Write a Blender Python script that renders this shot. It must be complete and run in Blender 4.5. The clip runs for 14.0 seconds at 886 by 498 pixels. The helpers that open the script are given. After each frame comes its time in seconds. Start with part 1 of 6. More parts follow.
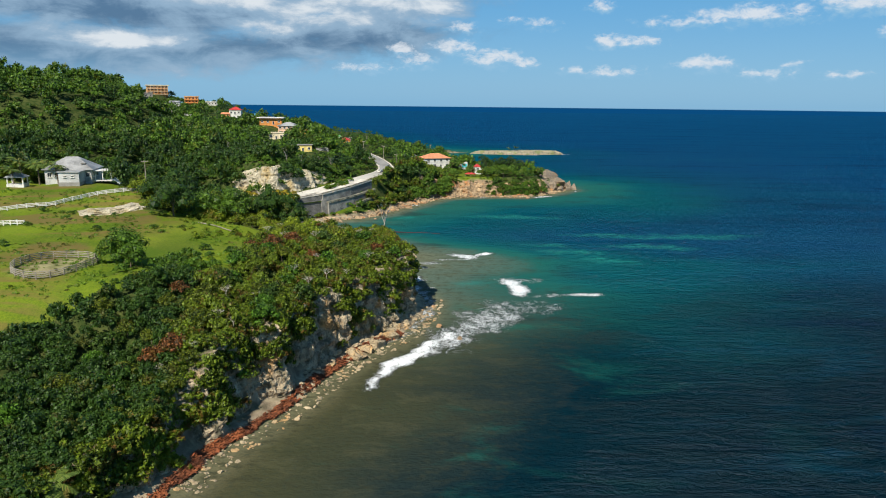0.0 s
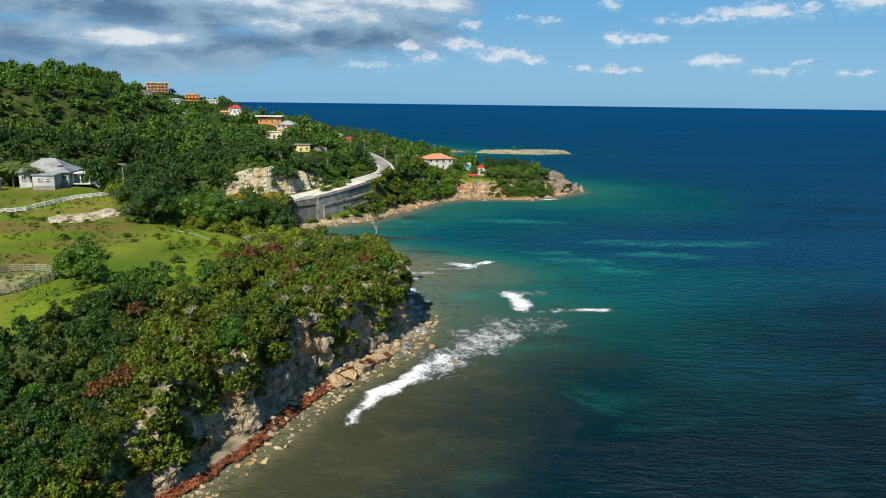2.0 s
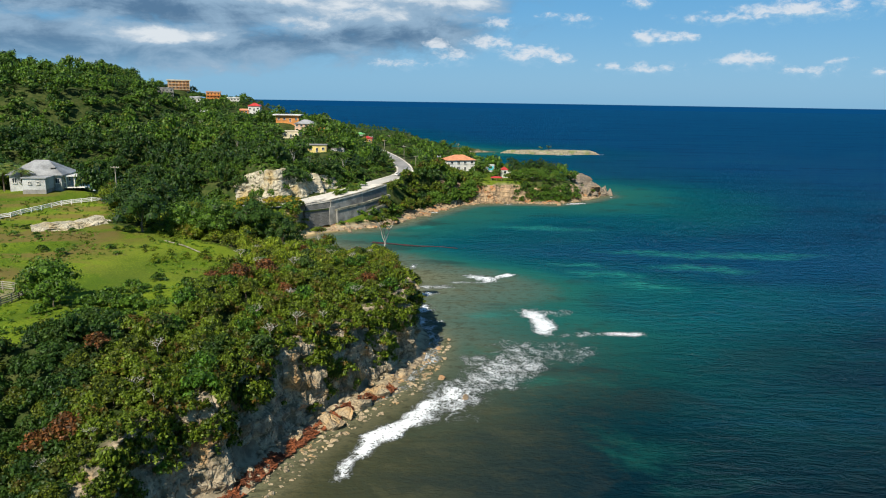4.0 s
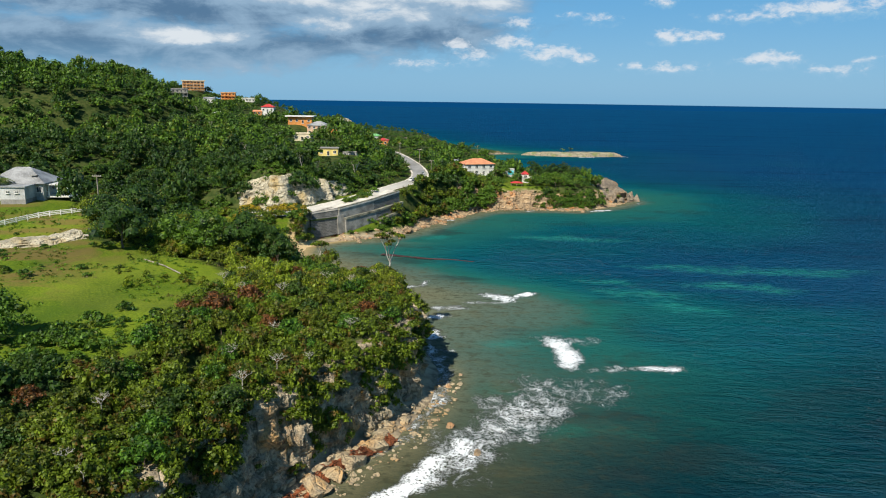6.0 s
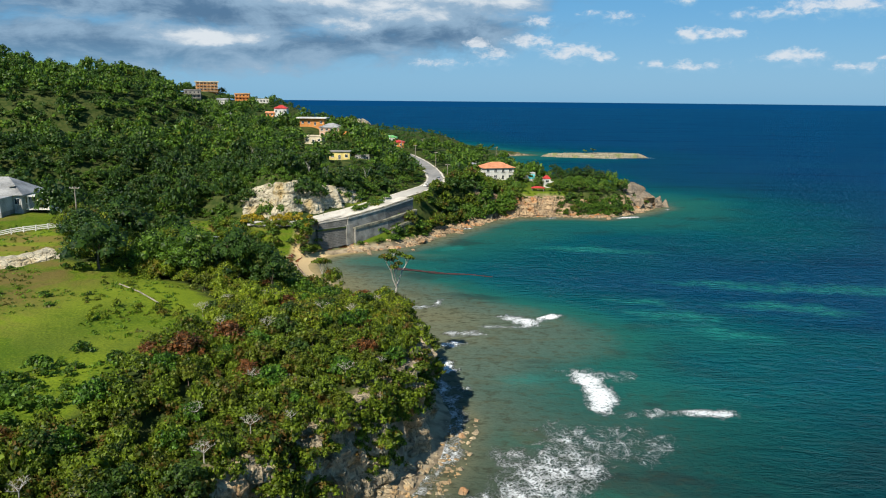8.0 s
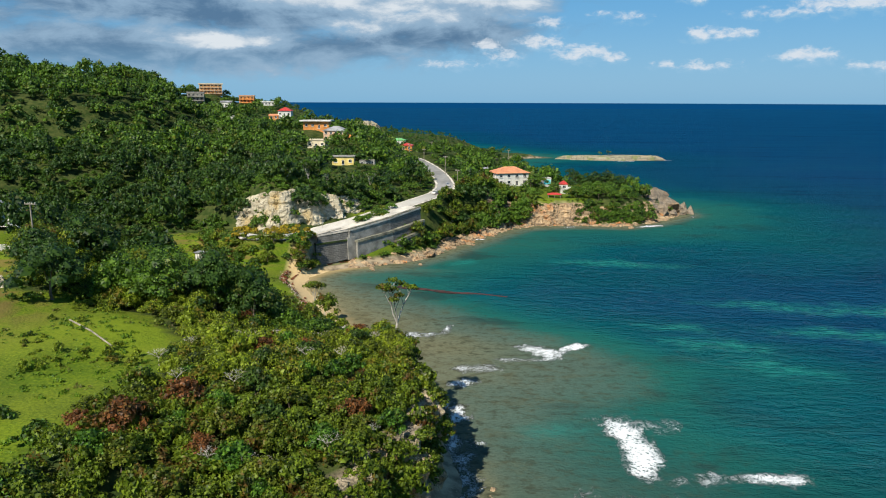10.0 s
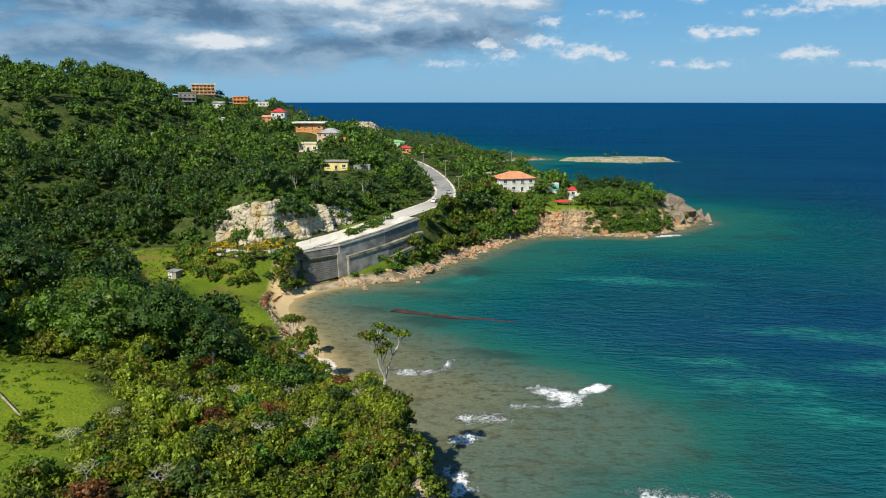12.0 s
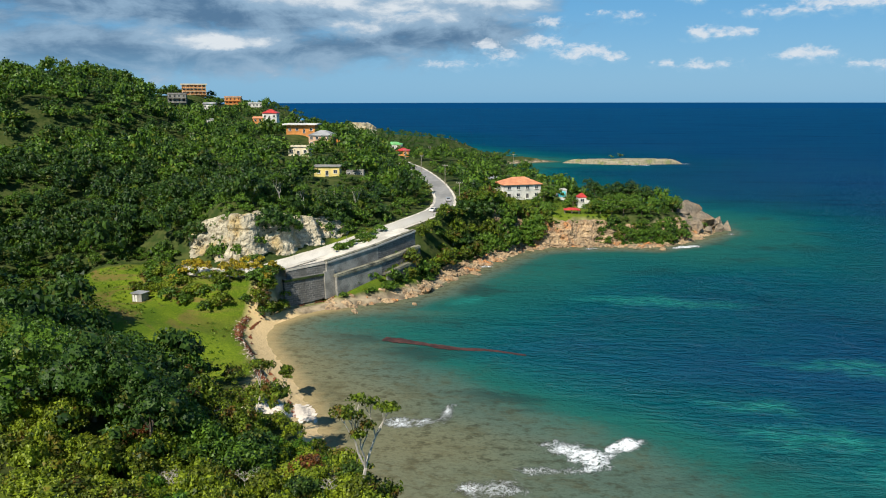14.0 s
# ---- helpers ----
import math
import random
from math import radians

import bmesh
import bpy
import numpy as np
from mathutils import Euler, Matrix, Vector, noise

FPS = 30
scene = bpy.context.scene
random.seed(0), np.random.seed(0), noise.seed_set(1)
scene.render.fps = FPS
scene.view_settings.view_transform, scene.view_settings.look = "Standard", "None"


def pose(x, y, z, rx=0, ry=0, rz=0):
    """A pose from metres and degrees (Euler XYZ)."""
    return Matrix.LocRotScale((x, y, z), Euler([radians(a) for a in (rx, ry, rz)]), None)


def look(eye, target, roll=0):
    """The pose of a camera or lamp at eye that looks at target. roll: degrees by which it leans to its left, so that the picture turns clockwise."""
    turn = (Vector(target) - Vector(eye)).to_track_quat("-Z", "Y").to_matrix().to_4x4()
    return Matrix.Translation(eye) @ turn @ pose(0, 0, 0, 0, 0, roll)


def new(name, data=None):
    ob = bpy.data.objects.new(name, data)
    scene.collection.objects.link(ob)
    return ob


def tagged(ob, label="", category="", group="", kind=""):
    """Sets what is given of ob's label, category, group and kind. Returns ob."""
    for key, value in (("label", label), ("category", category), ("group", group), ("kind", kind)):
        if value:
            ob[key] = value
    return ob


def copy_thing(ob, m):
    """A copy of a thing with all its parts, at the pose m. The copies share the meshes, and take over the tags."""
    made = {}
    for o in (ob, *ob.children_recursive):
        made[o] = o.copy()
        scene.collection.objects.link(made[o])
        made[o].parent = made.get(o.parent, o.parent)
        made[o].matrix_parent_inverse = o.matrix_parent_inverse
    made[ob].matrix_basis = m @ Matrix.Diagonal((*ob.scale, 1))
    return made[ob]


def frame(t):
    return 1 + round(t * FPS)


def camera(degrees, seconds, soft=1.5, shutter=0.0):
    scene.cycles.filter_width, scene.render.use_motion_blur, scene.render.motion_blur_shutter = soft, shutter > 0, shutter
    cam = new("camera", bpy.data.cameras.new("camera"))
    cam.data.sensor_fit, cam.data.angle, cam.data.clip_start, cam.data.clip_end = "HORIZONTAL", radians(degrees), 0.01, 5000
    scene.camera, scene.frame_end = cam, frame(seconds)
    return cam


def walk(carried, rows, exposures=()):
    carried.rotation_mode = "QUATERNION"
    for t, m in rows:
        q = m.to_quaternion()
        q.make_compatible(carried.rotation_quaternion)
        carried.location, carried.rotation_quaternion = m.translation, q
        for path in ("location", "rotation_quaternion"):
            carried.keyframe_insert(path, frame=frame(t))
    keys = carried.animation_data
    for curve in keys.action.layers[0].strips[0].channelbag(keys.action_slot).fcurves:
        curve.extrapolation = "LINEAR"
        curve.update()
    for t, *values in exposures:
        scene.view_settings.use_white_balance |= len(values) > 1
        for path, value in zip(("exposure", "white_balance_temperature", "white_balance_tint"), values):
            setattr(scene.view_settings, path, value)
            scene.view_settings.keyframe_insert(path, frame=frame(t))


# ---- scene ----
cam = camera(63.4, 14.0, soft=1.0)
PATH = [
    (0, (-2.985, -11.487, 54.058), (-2.962, -9.527, 53.66), 0.6),
    (0.5, (-2.124, -7.844, 54.184), (-2.102, -5.884, 53.783), 0.6),
    (1, (-1.291, -3.915, 54.282), (-1.271, -1.955, 53.881), 0.7),
    (1.5, (-0.591, 0.051, 54.4), (-0.575, 2.01, 53.998), 0.7),
    (2, (0.163, 4.09, 54.517), (0.166, 6.049, 54.113), 0.7),
    (2.5, (0.923, 8.39, 54.604), (0.903, 10.348, 54.199), 0.8),
    (3, (1.633, 13.059, 54.715), (1.595, 15.017, 54.308), 0.8),
    (5.5, (3.713, 38.422, 55.18), (3.603, 40.376, 54.769), 0.9),
    (6, (3.797, 43.663, 55.301), (3.673, 45.616, 54.891), 0.8),
    (6.5, (3.738, 48.769, 55.401), (3.601, 50.721, 54.989), 0.8),
    (7, (3.69, 53.842, 55.526), (3.538, 55.793, 55.114), 0.7),
    (7.5, (3.662, 58.944, 55.656), (3.498, 60.894, 55.244), 0.6),
    (8, (3.499, 63.994, 55.817), (3.322, 65.943, 55.405), 0.5),
    (10.5, (1.068, 92.686, 55.597), (0.858, 94.633, 55.189), 0.1),
    (11, (0.462, 98.633, 55.657), (0.252, 100.58, 55.249), 0.0),
    (11.5, (-0.034, 104.497, 55.78), (-0.244, 106.444, 55.373), -0.0),
    (12, (-0.505, 110.398, 55.89), (-0.715, 112.345, 55.481), 0.0),
    (12.5, (-1.06, 116.311, 55.842), (-1.271, 118.258, 55.433), -0.0),
    (13, (-1.802, 122.247, 55.756), (-2.012, 124.194, 55.347), -0.1),
    (13.5, (-2.438, 128.108, 55.785), (-2.647, 130.055, 55.377), -0.1),
    (14, (-2.92, 134.072, 55.812), (-3.129, 136.018, 55.404), -0.1),
]
walk(cam, [(t, look(eye, target, roll)) for t, eye, target, roll in PATH])

# ---- world, sun, exposure ----
SUN_TRAVEL = Vector((0.34, 0.79, -0.90)).normalized()
sun_data = bpy.data.lights.new("sun", "SUN")
sun_data.energy, sun_data.angle, sun_data.color = 6.4, radians(0.55), (1.0, 0.94, 0.82)
sun = new("sun", sun_data)
sun.matrix_world = look((0, 0, 300), Vector((0, 0, 300)) + SUN_TRAVEL)
scene.view_settings.exposure = 0.0


class Nodes:
    """Shortcuts for building a node tree."""

    def __init__(self, tree):
        self.tree = tree
        tree.nodes.clear()

    def add(self, kind, **props):
        node = self.tree.nodes.new(kind)
        for key, value in props.items():
            setattr(node, key, value)
        return node

    def put(self, value, socket):
        if isinstance(value, bpy.types.NodeSocket):
            self.tree.links.new(value, socket)
        elif isinstance(value, tuple) and len(value) == 3 and socket.type == "RGBA":
            socket.default_value = (*value, 1)
        else:
            socket.default_value = value

    def math(self, op, a, b=0.0, c=0.0, clamp=False):
        node = self.add("ShaderNodeMath", operation=op, use_clamp=clamp)
        for value, socket in zip((a, b, c), node.inputs):
            self.put(value, socket)
        return node.outputs[0]

    def mix(self, fac, a, b, blend="MIX"):
        node = self.add("ShaderNodeMix", data_type="RGBA", blend_type=blend, clamp_factor=True)
        self.put(fac, node.inputs[0])
        self.put(a, node.inputs[6])
        self.put(b, node.inputs[7])
        return node.outputs[2]

    def ramp(self, value, low, high, a=0.0, b=1.0, smooth=True):
        node = self.add("ShaderNodeMapRange", interpolation_type="SMOOTHSTEP" if smooth else "LINEAR", clamp=True)
        for v, n in ((value, 0), (low, 1), (high, 2), (a, 3), (b, 4)):
            self.put(v, node.inputs[n])
        return node.outputs[0]

    def noise(self, vector, scale, detail=4.0, rough=0.55, out=0, distortion=0.0):
        node = self.add("ShaderNodeTexNoise")
        self.put(vector, node.inputs["Vector"])
        node.inputs["Scale"].default_value, node.inputs["Detail"].default_value = scale, detail
        node.inputs["Roughness"].default_value = rough
        node.inputs["Distortion"].default_value = distortion
        return node.outputs[out]

    def scaled(self, vector, x, y, z, turn=0.0):
        node = self.add("ShaderNodeMapping")
        self.put(vector, node.inputs[0])
        node.inputs["Scale"].default_value = (x, y, z)
        node.inputs["Rotation"].default_value = (0, 0, radians(turn))
        return node.outputs[0]


def make_world():
    world = bpy.data.worlds.new("sky")
    world.use_nodes = True
    scene.world = world
    n = Nodes(world.node_tree)
    out = n.add("ShaderNodeOutputWorld")
    back = n.add("ShaderNodeBackground")
    n.put(back.outputs[0], out.inputs[0])
    sky = n.add("ShaderNodeTexSky", sky_type="NISHITA", sun_disc=False)
    sky.sun_elevation = math.asin(-SUN_TRAVEL.z)
    sky.sun_rotation = math.atan2(-SUN_TRAVEL.x, -SUN_TRAVEL.y)
    sky.ozone_density, sky.dust_density, sky.air_density = 2.0, 0.6, 1.0
    place = n.add("ShaderNodeTexCoord").outputs["Generated"]
    split = n.add("ShaderNodeSeparateXYZ")
    n.put(place, split.inputs[0])
    x, y, z = split.outputs
    azimuth = n.math("MULTIPLY", n.math("ARCTAN2", x, y), 57.2958)
    height = n.math("MULTIPLY", n.math("ARCSINE", z), 57.2958)
    flat = n.add("ShaderNodeCombineXYZ")
    n.put(azimuth, flat.inputs[0])
    n.put(height, flat.inputs[1])
    # a blue that pales towards the horizon, tinted over the clear sky
    low = n.mix(n.ramp(height, 0.0, 9.0), (2.3, 5.7, 9.0), (1.15, 4.6, 8.7))
    clear = n.mix(0.8, sky.outputs[0], n.mix(n.ramp(height, 9.0, 60.0), low, (0.30, 1.0, 2.8)))
    # cloud masses: azimuth, height, half width, half height, strength
    banks = [(-22, 8.0, 25, 4.2, 1.5), (-4, 8.2, 9, 2.8, 1.5), (-26, 3.6, 22, 2.4, 1.25), (-7, 5.2, 12, 2.6, 1.1), (-45, 6.0, 16, 4.0, 1.1), (-2.7, 4.0, 1.1, 0.55, 1.3),
             (-1.3, 3.2, 1.7, 0.7, 1.1), (1.4, 4.2, 1.9, 0.6, 1.3), (4.5, 3.4, 2.3, 0.8, 1.25), (6.8, 3.0, 1.0, 0.6, 1.2)]
    banks += [(13, 4.7, 1.3, 0.65, 1.35), (15.2, 4.5, 2.0, 0.5, 1.2), (12.3, 7.2, 1.2, 0.5, 1.0), (22.8, 6.3, 4.5, 0.8, 1.25), (18.5, 5.9, 4.0, 0.5, 1.0),
              (30, 7.0, 3.4, 1.1, 1.4), (31.6, 5.0, 0.9, 0.6, 1.1), (20, 3.0, 2.1, 0.7, 1.3), (26, 2.9, 1.1, 0.4, 1.0), (24, 2.2, 2.2, 0.5, 0.95)]
    banks += [(13.5, 2.4, 2.6, 0.5, 1.0), (10.5, 2.6, 1.1, 0.4, 1.0), (7.9, 5.9, 1.6, 0.45, 0.95), (-5.5, 2.6, 3.2, 0.5, 0.95), (2.0, 5.6, 1.3, 0.55, 1.05),
              (5.8, 6.2, 1.0, 0.4, 0.9), (29, 2.2, 1.8, 0.4, 0.9)]
    wobble = n.noise(n.scaled(flat.outputs[0], 0.7, 1.2, 1), 1.0, 6.0, 0.62, out=1)
    shift = n.add("ShaderNodeVectorMath", operation="MULTIPLY_ADD")
    n.put(wobble, shift.inputs[0])
    shift.inputs[1].default_value = (1.6, 0.9, 0)
    shift.inputs[2].default_value = (-0.8, -0.45, 0)
    moved = n.add("ShaderNodeVectorMath", operation="ADD")
    n.put(flat.outputs[0], moved.inputs[0])
    n.put(shift.outputs[0], moved.inputs[1])
    cover, crest, bank = 0.0, 0.0, 0.0
    for a, h, wide, high, strength in banks:
        off = n.add("ShaderNodeVectorMath", operation="SUBTRACT")
        n.put(moved.outputs[0], off.inputs[0])
        off.inputs[1].default_value = (a, h, 0)
        size = n.add("ShaderNodeVectorMath", operation="DIVIDE")
        n.put(off.outputs[0], size.inputs[0])
        k = 1.0 if wide > 8 else 1.3
        size.inputs[1].default_value = (wide * k, high * k, 1)
        length = n.add("ShaderNodeVectorMath", operation="LENGTH")
        n.put(size.outputs[0], length.inputs[0])
        one = n.ramp(length.outputs["Value"], 0.0, 1.45, strength, 0.0)
        if wide > 8:
            bank = n.math("MAXIMUM", bank, one)
        else:
            cover = n.math("MAXIMUM", cover, one)
            rise = n.add("ShaderNodeSeparateXYZ")
            n.put(size.outputs[0], rise.inputs[0])
            crest = n.math("MAXIMUM", crest, n.math("MULTIPLY", one, n.ramp(rise.outputs[1], -0.75, 0.35)))
    grain = n.noise(n.scaled(flat.outputs[0], 0.26, 0.55, 1), 1.0, 7.0, 0.6)
    fine = n.noise(n.scaled(flat.outputs[0], 0.9, 1.5, 1), 1.0, 10.0, 0.66, distortion=0.3)
    mask = n.ramp(n.math("ADD", n.math("MULTIPLY", cover, 0.62), n.math("MULTIPLY", n.math("SUBTRACT", fine, 0.5), 1.9)), 0.20, 0.92)
    mask = n.math("MULTIPLY", mask, n.ramp(cover, 0.05, 0.4))
    layer = n.noise(n.scaled(flat.outputs[0], 0.085, 0.34, 1), 1.0, 9.0, 0.60, distortion=0.25)
    billow = n.noise(n.scaled(flat.outputs[0], 0.22, 0.42, 1), 1.0, 9.0, 0.62, distortion=0.4)
    wide_mask = n.ramp(n.math("ADD", n.math("MULTIPLY", bank, 0.9), n.math("MULTIPLY", n.math("SUBTRACT", billow, 0.5), 1.5)), 0.22, 0.80)
    wide_mask = n.math("MULTIPLY", wide_mask, n.ramp(bank, 0.02, 0.3))
    # the sky overhead and behind has a few clouds too
    beyond = n.math("MULTIPLY", n.ramp(height, 13.0, 24.0), n.ramp(grain, 0.54, 0.68, 0.0, 0.32))
    puff = 0.0
    for a, h, wide, high in ((-9.0, 6.4, 5.5, 1.6), (-16, 7.4, 7.0, 1.4), (-4.5, 7.8, 6.0, 1.8), (-13, 5.4, 4.0, 0.9), (-1, 7.2, 5.0, 1.4), (-22, 4.2, 6.0, 0.8), (-10, 8.6, 7.0, 1.2)):
        off = n.add("ShaderNodeVectorMath", operation="SUBTRACT")
        n.put(moved.outputs[0], off.inputs[0])
        off.inputs[1].default_value = (a, h, 0)
        size = n.add("ShaderNodeVectorMath", operation="DIVIDE")
        n.put(off.outputs[0], size.inputs[0])
        size.inputs[1].default_value = (wide, high, 1)
        length = n.add("ShaderNodeVectorMath", operation="LENGTH")
        n.put(size.outputs[0], length.inputs[0])
        puff = n.math("MAXIMUM", puff, n.ramp(length.outputs["Value"], 0.1, 1.3, 1.0, 0.0))
    tone = n.math("ADD", n.math("MULTIPLY", layer, 0.75), n.math("MULTIPLY", billow, 0.65))
    tone = n.math("ADD", tone, n.math("MULTIPLY", puff, 0.25))
    heavy = n.mix(n.ramp(height, 1.5, 4.5), (2.0, 4.0, 6.1), (1.12, 2.2, 3.7))
    grey = n.mix(n.ramp(tone, 0.58, 0.84), heavy, (3.5, 5.2, 7.0))
    grey = n.mix(n.ramp(tone, 0.82, 1.02), grey, (8.9, 9.5, 10.0))
    small = n.mix(n.ramp(n.math("ADD", crest, n.math("MULTIPLY", n.math("SUBTRACT", fine, 0.5), 1.2)), 0.25, 0.85), (3.7, 6.4, 8.8), (8.4, 9.1, 9.9))
    clear = n.mix(n.math("MULTIPLY", wide_mask, 0.95), clear, grey)
    cloud = n.mix(n.ramp(height, 13.0, 15.0), small, grey)
    mask = n.math("MAXIMUM", mask, beyond)
    colour = n.mix(n.math("MULTIPLY", mask, 0.93), clear, cloud)
    below = n.ramp(height, -0.28, -0.22)
    colour = n.mix(below, (0.040, 0.84, 2.45), colour)
    n.put(colour, back.inputs[0])
    back.inputs[1].default_value = 0.084


make_world()


# ---- materials ----
def material(name):
    m = bpy.data.materials.new(name)
    m.use_nodes = True
    n = Nodes(m.node_tree)
    out = n.add("ShaderNodeOutputMaterial")
    shader = n.add("ShaderNodeBsdfPrincipled")
    n.put(shader.outputs[0], out.inputs[0])
    place = n.add("ShaderNodeNewGeometry").outputs["Position"]
    return m, n, shader, place


def bump(n, shader, height, strength, distance):
    node = n.add("ShaderNodeBump")
    node.inputs["Strength"].default_value, node.inputs["Distance"].default_value = strength, distance
    n.put(height, node.inputs["Height"])
    n.put(node.outputs[0], shader.inputs["Normal"])


def plain(name, colour, rough=0.7, metal=0.0, grain=0.12, scale=3.0, relief=0.0):
    """Paint, plaster, wood or metal with stains and grain at two scales."""
    m, n, shader, place = material(name)
    big = n.noise(place, scale * 0.25, 4.0)
    small = n.noise(place, scale * 4.0, 3.0)
    level = n.math("ADD", n.math("MULTIPLY", big, 0.7), n.math("MULTIPLY", small, 0.3))
    dark = tuple(c * (1 - 2.2 * grain) for c in colour)
    light = tuple(min(1.0, c * (1 + grain)) for c in colour)
    n.put(n.mix(n.ramp(level, 0.35, 0.65), dark, light), shader.inputs["Base Color"])
    shader.inputs["Roughness"].default_value, shader.inputs["Metallic"].default_value = rough, metal
    if relief:
        bump(n, shader, small, 0.5, relief)
    return m


def foliage(name, dark, light, accent, spread=7.0, much=0.12):
    """Leaves: hue drifts from plant to plant, each leaf differs, a few have turned."""
    m, n, shader, place = material(name)
    geo = n.add("ShaderNodeNewGeometry")
    leaf = geo.outputs["Random Per Island"]
    drift = n.noise(place, 1.0 / spread, 2.0, 0.6)
    wide = n.noise(place, 1.0 / (spread * 6), 2.0)
    level = n.math("ADD", n.math("MULTIPLY", n.ramp(drift, 0.3, 0.7), 0.42), n.math("MULTIPLY", n.math("POWER", leaf, 2.0), 1.15))
    level = n.math("ADD", level, n.math("MULTIPLY", n.math("SUBTRACT", wide, 0.5), 0.8))
    colour = n.mix(level, dark, light)
    turned = n.ramp(n.math("ADD", n.noise(place, 1.3 / spread, 3.0), n.math("MULTIPLY", leaf, 0.16)), 0.74 - much, 0.80 - much * 0.6)
    n.put(n.mix(n.math("MULTIPLY", turned, 0.8), colour, accent), shader.inputs["Base Color"])
    shader.inputs["Roughness"].default_value = 0.5
    shader.inputs["Specular IOR Level"].default_value = 0.25
    glow = n.add("ShaderNodeBsdfTranslucent")
    n.put(n.mix(1.0, shader.inputs["Base Color"].links[0].from_socket, (1.0, 1.0, 0.45), "MULTIPLY"), glow.inputs[0])
    both = n.add("ShaderNodeMixShader")
    both.inputs[0].default_value = 0.28
    n.put(shader.outputs[0], both.inputs[1])
    n.put(glow.outputs[0], both.inputs[2])
    n.put(both.outputs[0], m.node_tree.nodes["Material Output"].inputs[0])
    return m


LEAF_SCRUB = foliage("leaf_scrub", (0.007, 0.021, 0.002), (0.168, 0.236, 0.016), (0.125, 0.045, 0.015), 4.0, 0.09)
LEAF_NORTH = foliage("leaf_north", (0.010, 0.034, 0.004), (0.257, 0.325, 0.019), (0.18, 0.12, 0.02), 5.0, 0.06)
LEAF_WOOD = foliage("leaf_wood", (0.009, 0.030, 0.006), (0.121, 0.226, 0.020), (0.170, 0.180, 0.018), 7.0, 0.05)
LEAF_FAR = foliage("leaf_far", (0.009, 0.030, 0.008), (0.066, 0.141, 0.018), (0.135, 0.150, 0.026), 11.0, 0.05)
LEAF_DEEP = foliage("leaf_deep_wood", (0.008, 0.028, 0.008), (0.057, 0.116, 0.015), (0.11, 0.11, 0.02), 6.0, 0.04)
LEAF_GRASS = foliage("leaf_grass", (0.045, 0.105, 0.008), (0.172, 0.277, 0.021), (0.16, 0.13, 0.04), 9.0, 0.12)
LEAF_PALM = foliage("leaf_palm", (0.030, 0.065, 0.012), (0.158, 0.224, 0.040), (0.25, 0.20, 0.05), 3.0, 0.08)
LEAF_GOLD = foliage("leaf_gold", (0.10, 0.10, 0.012), (0.554, 0.422, 0.027), (0.50, 0.26, 0.02), 2.0, 0.1)
BARK = plain("bark", (0.16, 0.12, 0.085), 0.85, 0, 0.25, 4.0, 0.03)
BLEACHED = plain("bleached_bark", (0.42, 0.38, 0.32), 0.8, 0, 0.2, 5.0, 0.02)


def ground_material():
    """Soil, grass, sand and rock by the painted zones of the ground."""
    m, n, shader, place = material("ground")
    zone = n.add("ShaderNodeAttribute", attribute_name="zone")
    split = n.add("ShaderNodeSeparateColor")
    n.put(zone.outputs["Color"], split.inputs[0])
    grass, sand, bare = split.outputs
    big, mid, small = n.noise(place, 0.05, 4.0), n.noise(place, 0.35, 4.0), n.noise(place, 2.5, 3.0)
    soil = n.mix(n.ramp(mid, 0.35, 0.65), (0.026, 0.046, 0.010), (0.066, 0.080, 0.022))
    blade = n.mix(n.ramp(n.math("ADD", n.math("MULTIPLY", big, 0.6), n.math("MULTIPLY", small, 0.4)), 0.38, 0.62), (0.060, 0.106, 0.007), (0.150, 0.202, 0.012))
    dry = n.ramp(n.math("ADD", n.noise(n.scaled(place, 0.03, 0.05, 1), 1.0, 5.0), n.math("MULTIPLY", small, 0.16)), 0.52, 0.68)
    west = n.add("ShaderNodeSeparateXYZ")
    n.put(place, west.inputs[0])
    dry = n.math("MULTIPLY", dry, n.ramp(west.outputs[0], -88.0, -70.0, 1.0, 0.15))
    blade = n.mix(n.math("MULTIPLY", dry, 0.8), blade, (0.150, 0.105, 0.035))
    grain = n.mix(small, (0.52, 0.36, 0.17), (0.68, 0.52, 0.29))
    rock = n.mix(n.ramp(mid, 0.3, 0.7), (0.14, 0.11, 0.075), (0.40, 0.32, 0.21))
    colour = n.mix(grass, soil, blade)
    colour = n.mix(sand, colour, grain)
    colour = n.mix(bare, colour, rock)
    n.put(colour, shader.inputs["Base Color"])
    shader.inputs["Roughness"].default_value = 0.95
    shader.inputs["Specular IOR Level"].default_value = 0.1
    bump(n, shader, n.math("ADD", small, n.math("MULTIPLY", mid, 2.0)), 0.7, 0.25)
    return m


